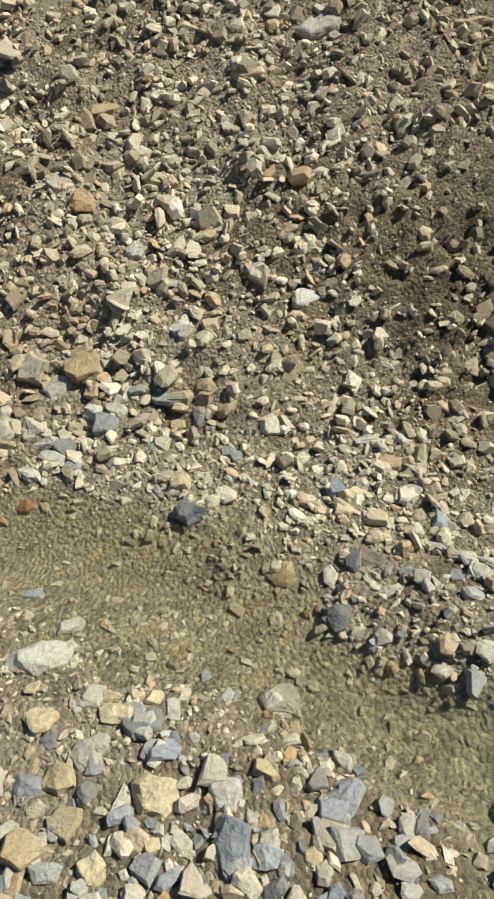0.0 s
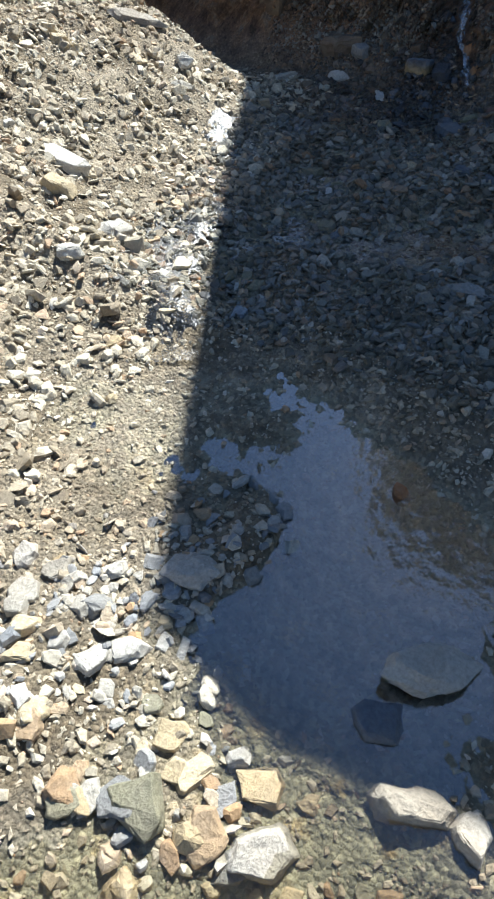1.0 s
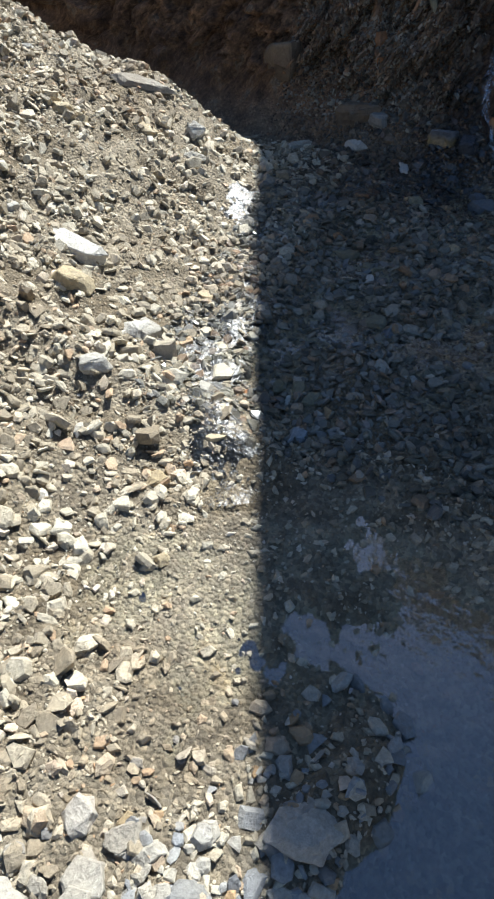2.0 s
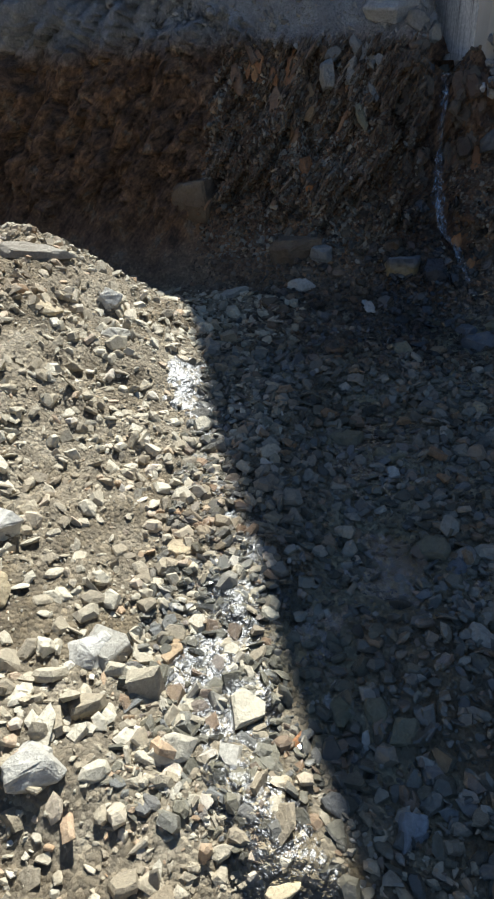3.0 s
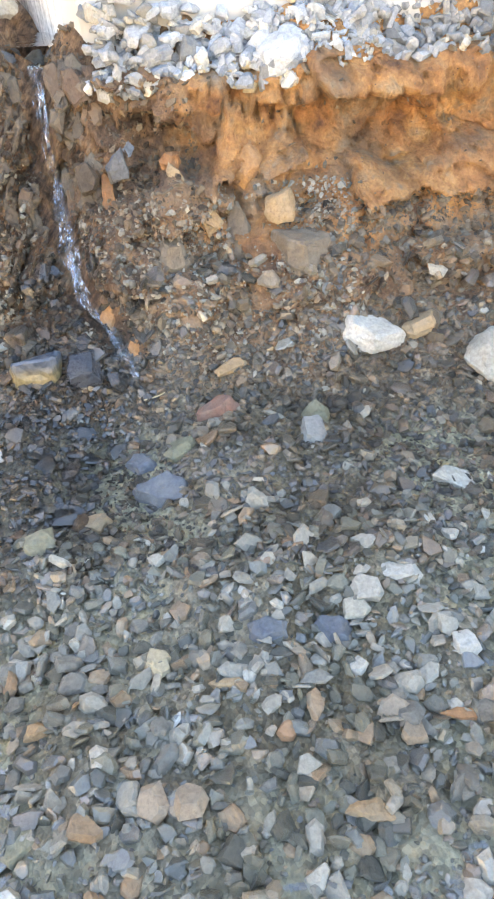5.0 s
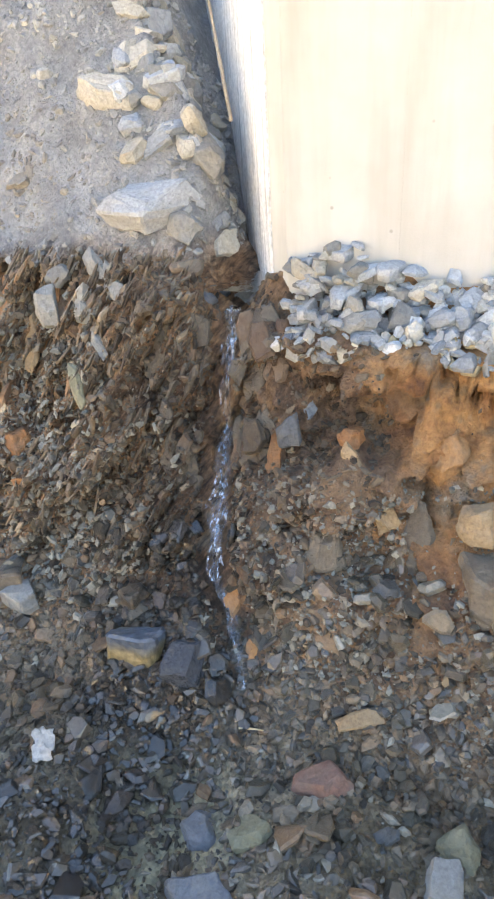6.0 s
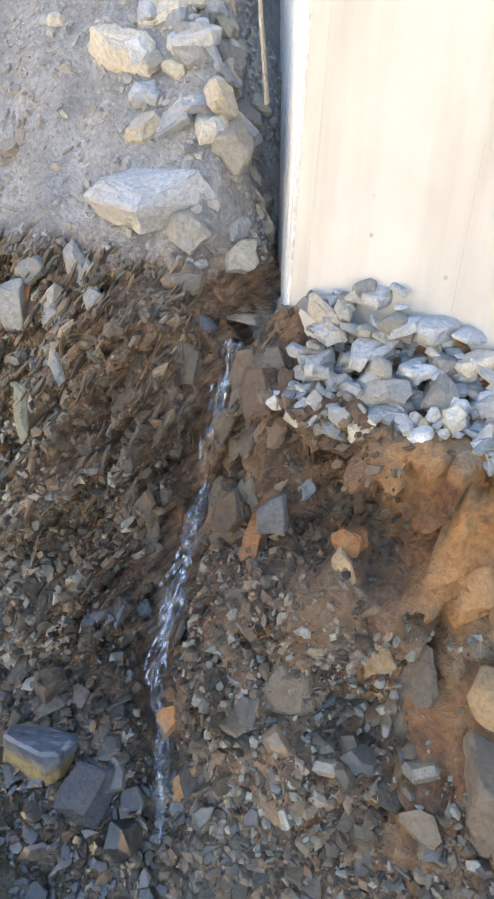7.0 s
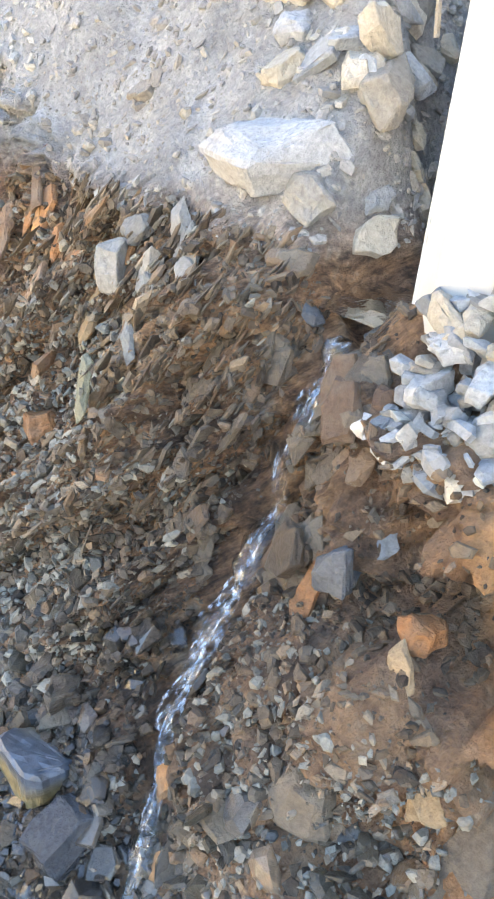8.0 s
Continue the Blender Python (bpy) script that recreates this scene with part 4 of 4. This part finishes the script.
rock("pale", 1.134, 1.003, 0.088, 0.088, -58)
rock("cream", 0.922, 0.762, 0.083, 0.089, -58)
rock("grey", 1.486, 0.540, 0.060, 0.060, -58)
rock("pale", 4.218, 2.993, 0.396, 0.099, -62)
rock("pale", 4.277, 3.163, 0.130, 0.064, -62)
rock("pale", 4.062, 3.681, 0.125, 0.050, -62)
rock("pale", 2.821, 2.417, 0.366, 0.135, -62)
rock("cream", 2.643, 2.228, 0.168, 0.150, -62)
rock("pale", 2.617, 1.923, 0.128, 0.120, -62)
rock("pale", 2.324, 1.889, 0.121, 0.113, -62)
rock("cream", 3.554, 2.989, 0.145, 0.121, -62)
rock("cream", 3.585, 2.919, 0.097, 0.110, -62)
rock("cream", 3.883, 2.765, 0.156, 0.104, -62)
rock("pale", 3.977, 2.519, 0.146, 0.120, -62)
rock("pale", 4.164, 2.635, 0.111, 0.097, -62)
rock("cream", 2.058, 1.471, 0.094, 0.075, -62)
rock("cream", 2.283, 1.393, 0.089, 0.048, -62)
rock("cream", 1.825, 1.294, 0.047, 0.053, -62)
rock("pale", 4.766, 2.315, 0.219, 0.088, -62)
rock("pale", 4.905, 1.976, 0.148, 0.117, -62)
rock("pale", 4.204, 2.199, 0.077, 0.124, -62)
rock("pale", 2.768, 2.615, 0.066, 0.085, -62)
rock("cream", 3.023, 1.880, 0.107, 0.078, -62)
rock("brown", 5.212, 2.637, 0.253, 0.307, -87)
rock("rusty", 5.376, 2.069, 0.108, 0.135, -87)
rock("brown", 5.073, 2.036, 0.269, 0.189, -87)
rock("cream", 3.966, 1.098, 0.061, 0.071, -87)
rock("pale", 2.941, 1.074, 0.082, 0.075, -87)
rock("pale", 2.943, 0.937, 0.076, 0.042, -87)
rock("pale", 2.776, 1.218, 0.057, 0.031, -87)
rock("bluish", 2.448, 1.195, 0.065, 0.097, -87)
rock("olive", 2.666, 1.361, 0.066, 0.090, -87)
rock("olive", 2.673, 1.282, 0.066, 0.084, -87)
rock("olive", 2.650, 1.224, 0.071, 0.065, -87)
rock("slate", 3.165, 1.141, 0.053, 0.091, -87)
rock("tan", 2.692, 1.772, 0.054, 0.090, -87)
rock("rusty", 2.560, 1.434, 0.032, 0.062, -87)
rock("pale", 2.630, 1.904, 0.125, 0.125, -87)
rock("pale", 5.034, 0.371, 0.215, 0.147, -99)
rock("pale", 4.940, -0.061, 0.284, 0.250, -99)
rock("pale", 5.134, -0.111, 0.096, 0.092, -99)
rock("tan", 5.330, 0.647, 0.107, 0.129, -99)
rock("brown", 5.218, 0.582, 0.224, 0.201, -99)
rock("brown", 5.256, 1.016, 0.129, 0.129, -99)
rock("pale", 4.153, 0.507, 0.105, 0.079, -99)
rock("pale", 4.109, 0.606, 0.086, 0.082, -99)
rock("pale", 4.231, 0.582, 0.072, 0.039, -99)
rock("pale", 4.474, 0.254, 0.149, 0.079, -99)
rock("pale", 3.939, 0.411, 0.068, 0.089, -99)
rock("pale", 3.730, 0.370, 0.119, 0.112, -99)
rock("rusty", 3.779, 0.468, 0.106, 0.030, -99)
rock("cream", 3.971, 1.099, 0.067, 0.071, -99)
rock("ochre", 5.025, 1.495, 0.18, 0.19, -99, spot(5.025, 1.495) - 0.035)
rock("red", 4.844, 0.917, 0.151, 0.125, -99)
rock("grey", 4.703, 0.628, 0.084, 0.126, -99)
rock("pale", 3.486, 0.546, 0.060, 0.060, -99)
rock("pale", 3.435, 0.535, 0.052, 0.052, -99)
rock("pale", 3.420, 0.499, 0.045, 0.058, -99)
rock("pale", 3.208, 0.583, 0.085, 0.068, -99)
rock("pale", 3.092, 0.638, 0.063, 0.042, -99)
rock("grey", 3.134, 0.805, 0.048, 0.054, -99)
rock("grey", 3.209, 1.121, 0.060, 0.099, -99)
rock("olive", 3.272, 0.845, 0.041, 0.053, -99)
rock("olive", 3.227, 1.206, 0.100, 0.089, -99)
rock("olive", 3.646, 1.375, 0.123, 0.082, -99)
rock("olive", 3.721, 1.538, 0.141, 0.113, -99)
rock("slate", 4.534, 1.097, 0.177, 0.118, -99)
rock("pale", 4.002, 1.428, 0.072, 0.080, -99)
rock("olive", 4.349, 1.418, 0.100, 0.109, -99)
rock("tan", 3.851, 1.344, 0.075, 0.045, -99)
rock("tan", 3.899, 0.953, 0.093, 0.046, -99)
rock("rusty", 3.785, 0.836, 0.044, 0.052, -99)
rock("tan", 3.623, 0.701, 0.097, 0.049, -99)
rock("slate", 4.022, 0.851, 0.098, 0.082, -99)
rock("slate", 4.017, 0.702, 0.099, 0.091, -99)
rock("tan", 4.427, 1.274, 0.075, 0.085, -99)
rock("tan", 5.059, 0.213, 0.125, 0.091, -99)
rock("tan", 4.699, -0.036, 0.128, 0.085, -99)
rock("cream", 5.206, 0.129, 0.058, 0.161, -99)
rock("pale", 5.967, 1.909, 0.221, 0.136, -65)
rock("rubble", 5.765, 1.70, 0.33, 0.23, -65, spot(5.765, 1.7) + 0.01)
rock("grey", 5.76, 1.585, 0.11, 0.12, -65)
rock("pale", 5.880, 1.506, 0.091, 0.124, -65)
rock("grey", 5.941, 1.563, 0.115, 0.311, -65)
rock("pale", 5.914, 1.687, 0.073, 0.065, -65)
rock("pale", 5.996, 2.155, 0.062, 0.053, -65)
rock("rusty", 5.444, 0.995, 0.083, 0.076, -65)
rock("grey", 5.562, 1.994, 0.076, 0.168, -65)
rock("grey", 5.585, 1.876, 0.063, 0.182, -65)
rock("rusty", 5.293, 2.011, 0.060, 0.137, -65)
rock("cream", 5.366, 0.883, 0.054, 0.147, -65)
rock("grey", 5.797, 2.186, 0.106, 0.071, -65)
rock("pale", 6.048, 1.845, 0.153, 0.085, -65)
rock("pale", 6.347, 1.835, 0.103, 0.113, -65)
rock("pale", 5.991, 1.731, 0.099, 0.066, -65)
rock("slate", 5.461, 1.178, 0.073, 0.131, -65)
rock("tan", 5.405, -0.245, 0.115, 0.127, -99)
rock("grey", 5.580, 1.854, 0.057, 0.114, -42)
rock("grey", 5.623, 1.977, 0.092, 0.092, -42)
rock("olive", 4.684, 1.044, 0.108, 0.089, -70)
rock("slate", 4.668, 1.164, 0.104, 0.104, -70)
rock("olive", 4.777, 0.608, 0.097, 0.109, -70)
rock("grey", 5.058, 1.908, 0.122, 0.122, -70)
rock("rusty", 5.294, 1.992, 0.073, 0.110, -70)
rock("tan", 4.987, 0.847, 0.153, 0.056, -70)
rock("brown", 5.111, 1.543, 0.091, 0.099, -70)
rock("slate", 4.988, 1.338, 0.122, 0.138, -70)
rock("brown", 4.739, 0.975, 0.064, 0.051, -70)


rock("white", 5.55, 1.235, 0.045, 0.05, -65, 0.845)
rock("white", 5.53, 0.91, 0.06, 0.08, -65, 0.845)
rock("rubble", 5.58, 0.6, 0.17, 0.17, -90, 0.9)

for tint, x, y, w in (("slate", 5.7, 1.5, 0.07), ("brown", 5.69, 1.545, 0.09), ("slate", 5.74, 1.36, 0.06), ("grey", 5.86, 1.44, 0.08), ("umber", 5.68, 1.58, 0.06), ("brown", 5.67, 1.35, 0.07), ("slate", 5.81, 1.5, 0.07)):
    rock(tint, x, y, w, w * 0.8, -50, None, 25.0, "lip_stone")

# ---- cobbles of the brook ----
rng = random.Random(12)
for x0, x1, y0, y1, count, tints in ((0.45, 1.15, -0.1, 0.62, 64, ("cream", "cream", "tan", "olive", "pale")), (-0.6, 0.2, 0.3, 0.85, 56, ("cream", "pale", "pale", "bluish", "grey")),
                                     (-0.7, 0.05, 1.4, 1.95, 50, ("pale", "pale", "cream", "grey")), (0.85, 1.3, 0.6, 1.15, 26, ("pale", "cream", "pale"))):
    for i in range(count):
        x, y, w = rng.uniform(x0, x1), rng.uniform(y0, y1), 0.035 + 0.07 * rng.random() ** 2
        rock(rng.choice(tints), x, y, w, w * rng.uniform(0.6, 1.0), rng.uniform(0, 180), None, 16.0, "brook_cobble")


# ---- rubble at the foot of the abutment ----
rng = random.Random(5)
for i in range(190):
    y = rng.uniform(0.25, 1.22)
    u = rng.random()
    x = 5.54 + 0.15 * u
    z = 0.85 + (0.175 + 0.08 * math.exp(-(((y - 1.08) / 0.17) ** 2))) * u + rng.uniform(-0.03, 0.0)
    w = rng.uniform(0.035, 0.1) * (1.15 if u > 0.3 else 0.8)
    tint = "cream" if u < 0.25 and y < 1.0 else rng.choice(["rubble", "rubble", "rubble", "bluish", "grey", "pale"] if u > 0.2 else ["bluish", "grey", "slate", "rubble"])
    rock(tint, x, y, w, w * rng.uniform(0.5, 0.8), rng.uniform(0, 180), z, 35.0, "rubble_stone")

for i in range(64):
    x = rng.uniform(5.85, 6.4)
    y = rng.uniform(1.3 + 0.6 * (x - 5.7), 1.68 + 0.75 * (x - 5.7))
    w = rng.uniform(0.04, 0.15)
    rock(rng.choice(["pale", "pale", "rubble", "grey", "bluish"]), x, y, w, w * rng.uniform(0.6, 0.9), rng.uniform(0, 180), None, 30.0)


# ---- the fall, the basin at its lip ----
def on_face(x, y):
    """A place on the bank's broken surface."""
    i, j = int(np.argmin(np.abs(XS - x))), int(np.argmin(np.abs(YS - y)))
    return np.array([SX[i, j], GY[i, j], GZ[i, j]])


# Pale blue-white streaks: white water, with the sky's reflection painted into the colour.
def foam_sheen_mat():
    m, t, b = nodes_of("white_water_sheen")
    stretch = t.nodes.new("ShaderNodeMapping")
    stretch.inputs["Scale"].default_value = (60, 120, 14)
    t.links.new(world_place(t), stretch.inputs[0])
    b.inputs["Base Color"].default_value = (0.75, 0.8, 0.86, 1)
    b.inputs["Roughness"].default_value = 0.15
    t.links.new(ramp(t, noise_tex(t, 1.0, 4, 0.6, stretch.outputs[0]), [(0.48, (0, 0, 0)), (0.72, (0.65, 0.65, 0.65))]), b.inputs["Alpha"])
    return m


FOAM_SHEEN = foam_sheen_mat()


def face_slab(tint, x, y, w, l, thick, turn, lean=0.0, proud=0.2):
    """A slab of rock set into the bank's face, its flat side outwards."""
    COUNT[0] += 1
    me = rock_mesh(3000 + COUNT[0], w, l, thick)
    me.materials.append(TINT_MATS[tint])
    ob = new("rock_slab", me)
    p = on_face(x, y)
    out = Vector((-0.86, lean, 0.5)).normalized()
    side = out.cross(Vector((0, 0, 1))).normalized()
    up = side.cross(out)
    c, q = math.cos(radians(turn)), math.sin(radians(turn))
    a, b = side * c + up * q, up * c - side * q
    m = Matrix((a, b, out)).transposed().to_4x4()
    m.translation = Vector(p) + out * thick * proud
    ob.matrix_world = m
    return tagged(ob, WORDS[tint] + " rock slab set in the cut bank", "rock", "rock slabs in the bank")


rng = random.Random(31)
# dark and reddish rock on both sides of the fall
for i in range(64):
    z = rng.uniform(5.36, 5.66)
    y = float(fall_line(z)) + rng.choice([-1, -1, 1]) * rng.uniform(0.05, 0.19)
    w = rng.uniform(0.03, 0.085)
    face_slab(rng.choice(["brown", "brown", "brown", "umber"]), z, y, w, w * rng.uniform(1.2, 2.2), w * 0.4, rng.uniform(-25, 5), rng.uniform(-0.3, 0.3), -0.15)
# rust-stained stones along the foot of the fall, and single ones in the bank
for tint, x, y, w, l, turn in (("clay", 5.17, 1.245, 0.06, 0.13, 8), ("clay", 5.08, 1.165, 0.05, 0.1, 5), ("clay", 5.4, 1.29, 0.045, 0.12, -15), ("rusty", 5.37, 1.22, 0.05, 0.16, -5),
                               ("slate", 5.44, 1.18, 0.05, 0.1, 0), ("bluish", 5.5, 1.15, 0.06, 0.11, 10), ("tan", 5.42, 0.985, 0.04, 0.11, -35), ("tan", 5.35, 0.885, 0.06, 0.09, -30), ("tan", 5.32, 0.895, 0.045, 0.09, -15),
                               ("brown", 5.25, 1.03, 0.12, 0.13, 0), ("brown", 5.3, 0.79, 0.08, 0.22, 5), ("clay", 5.42, 0.74, 0.1, 0.17, 10), ("umber", 5.14, 0.98, 0.07, 0.14, -20)):
    face_slab(tint, x, y, w, l, min(w, l) * 0.4, turn, 0.0, -0.2)
# tall tilted slabs high in the bank
for i in range(34):
    x, y = rng.uniform(5.5, 5.66), rng.uniform(1.62, 2.5)
    w = rng.uniform(0.03, 0.075)
    face_slab(rng.choice(["umber", "brown", "grey", "olive"] if y < 1.95 else ["tan", "clay", "rusty", "umber"]), x, y, w, w * rng.uniform(2.0, 3.6), w * 0.4, rng.uniform(-32, -12), rng.uniform(-0.2, 0.2), -0.1)


def strand(name, parent, x_from, x_to, aside, width, lift, material, seed):
    """One tongue of water, arched across, that follows the bank down."""
    n = 70
    xs = np.linspace(x_from, x_to, n)
    mid = np.array([on_face(x, float(fall_line(x)) + aside + 0.01 * float(vnoise(x * 14, seed, 0, 77))) for x in xs])
    pad = np.vstack([mid[:1]] * 4 + [mid] + [mid[-1:]] * 4)
    mid = sum(pad[k:k + n] for k in range(9)) / 9
    rows = []
    for k, p in enumerate(mid):
        w = width * (0.7 + 0.5 * float(vnoise(xs[k] * 22, seed, 0, 78))) * (0.6 + 0.4 * math.sin(math.pi * k / (n - 1)))
        for a in np.linspace(-1, 1, 9):
            ripple = 0.012 * float(vnoise(a * 3 + seed, xs[k] * 40, 0, 79))
            rows.append(p + np.array([-0.8, 0, 0.6]) * (lift + ripple + 0.4 * w * (1 - a * a) ** 0.5) + np.array([0, a * w, 0]))
    co = np.array(rows)
    i = (np.arange(n - 1)[:, None] * 9 + np.arange(8)[None, :]).ravel()
    ob = new(name, mesh_of(name, co, np.stack([i, i + 9, i + 10, i + 1], 1), material))
    ob.parent = parent
    return ob


waterfall = tagged(new("waterfall"), "thin trickling waterfall running down the brown shale bank", "waterfall")
strand("water_sheet", waterfall, 5.78, 5.28, 0.0, 0.034, 0.018, FALLING, 1)
strand("water_sheet", waterfall, 5.3, 5.0, 0.0, 0.028, 0.014, FALLING, 6)
strand("water_strand", waterfall, 5.72, 5.44, 0.01, 0.012, 0.032, FOAM_SHEEN, 2)
strand("water_strand", waterfall, 5.64, 5.38, -0.01, 0.013, 0.035, FOAM_SHEEN, 3)
# the wide strand paints the blue-white sky reflection halfway down the fall
strand("water_strand", waterfall, 5.42, 5.2, 0.008, 0.036, 0.028, FOAM_SHEEN, 4)
strand("water_strand", waterfall, 5.2, 5.05, -0.004, 0.008, 0.02, FOAM_SHEEN, 5)
bx, by = np.meshgrid(np.linspace(5.69, 5.9, 20), np.linspace(1.34, 1.5, 14), indexing="ij")
basin = new("water_basin", sheet("water_basin", bx, by, 0.955 + 0.05 * (bx - 5.69), WATER))
tagged(basin, "small dark water channel between stones and concrete", "water", kind="structure")


# ---- small finds ----
def rod(name, a, b, r, material, label, category, bend=0.0):
    """A thin rough stick from a to b."""
    a, b = Vector(a), Vector(b)
    bm = bmesh.new()
    axis_of = (b - a).normalized()
    u = axis_of.orthogonal().normalized()
    v = axis_of.cross(u)
    rings = []
    for k in range(9):
        f = k / 8
        c = a.lerp(b, f) + v * bend * math.sin(math.pi * f)
        rr = r * (1 - 0.35 * f) * (1 + 0.15 * noise.noise(Vector((k * 1.7, r * 100, 0))))
        rings.append([bm.verts.new(c + (u * math.cos(q) + v * math.sin(q)) * rr) for q in (0.3, 1.5, 2.8, 4.0, 5.3)])
    for p, q in zip(rings, rings[1:]):
        for k in range(5):
            bm.faces.new((p[k], p[(k + 1) % 5], q[(k + 1) % 5], q[k]))
    bm.faces.new(rings[0][::-1])
    bm.faces.new(rings[-1])
    me = bpy.data.meshes.new(name)
    bm.to_mesh(me)
    me.materials.append(material)
    return tagged(new(name, me), label, category)


WOOD = stone_mat("weathered_wood", [(0, (0.34, 0.31, 0.27)), (1, (0.4, 0.37, 0.32))], False, 0.85, dusty=0.2)
STRAW = stone_mat("dry_straw", [(0, (0.5, 0.4, 0.24)), (1, (0.55, 0.45, 0.28))], False, 0.8, dusty=0.1)
rod("wooden_batten", (5.945, 1.485, 1.40), (5.95, 1.535, 1.72), 0.006, WOOD, "weathered grey wooden batten leaning on the concrete", "batten")
twig_foot = on_face(4.9, 1.118)
rod("twig", tuple(twig_foot + (0, 0.03, 0.015)), tuple(twig_foot + (-0.01, -0.04, 0.045)), 0.003, STRAW, "pale dry twig caught between wet stones", "twig", 0.012)


def scrap():
    """A crumpled scrap of white plastic."""
    n = 12
    gx, gy = np.meshgrid(np.linspace(-0.04, 0.04, n), np.linspace(-0.025, 0.025, n), indexing="ij")
    z = 0.016 * np.abs(fbm(gx * 60, gy * 60, 0, 88)) + 0.006
    me = sheet("plastic_scrap", gx + 0.008 * vnoise(gx * 70, gy * 70, 0, 89), gy + 0.008 * vnoise(gx * 70, gy * 70, 1, 90), z, TINT_MATS["white"])
    ob = new("plastic_scrap", me)
    solid = ob.modifiers.new("thickness", "SOLIDIFY")
    solid.thickness = 0.0015
    ob.matrix_world = pose(4.714, 1.61, spot(4.714, 1.61) + 0.02, 8, -20, 30)
    return tagged(ob, "crumpled white plastic scrap on the gravel", "scrap")


scrap()
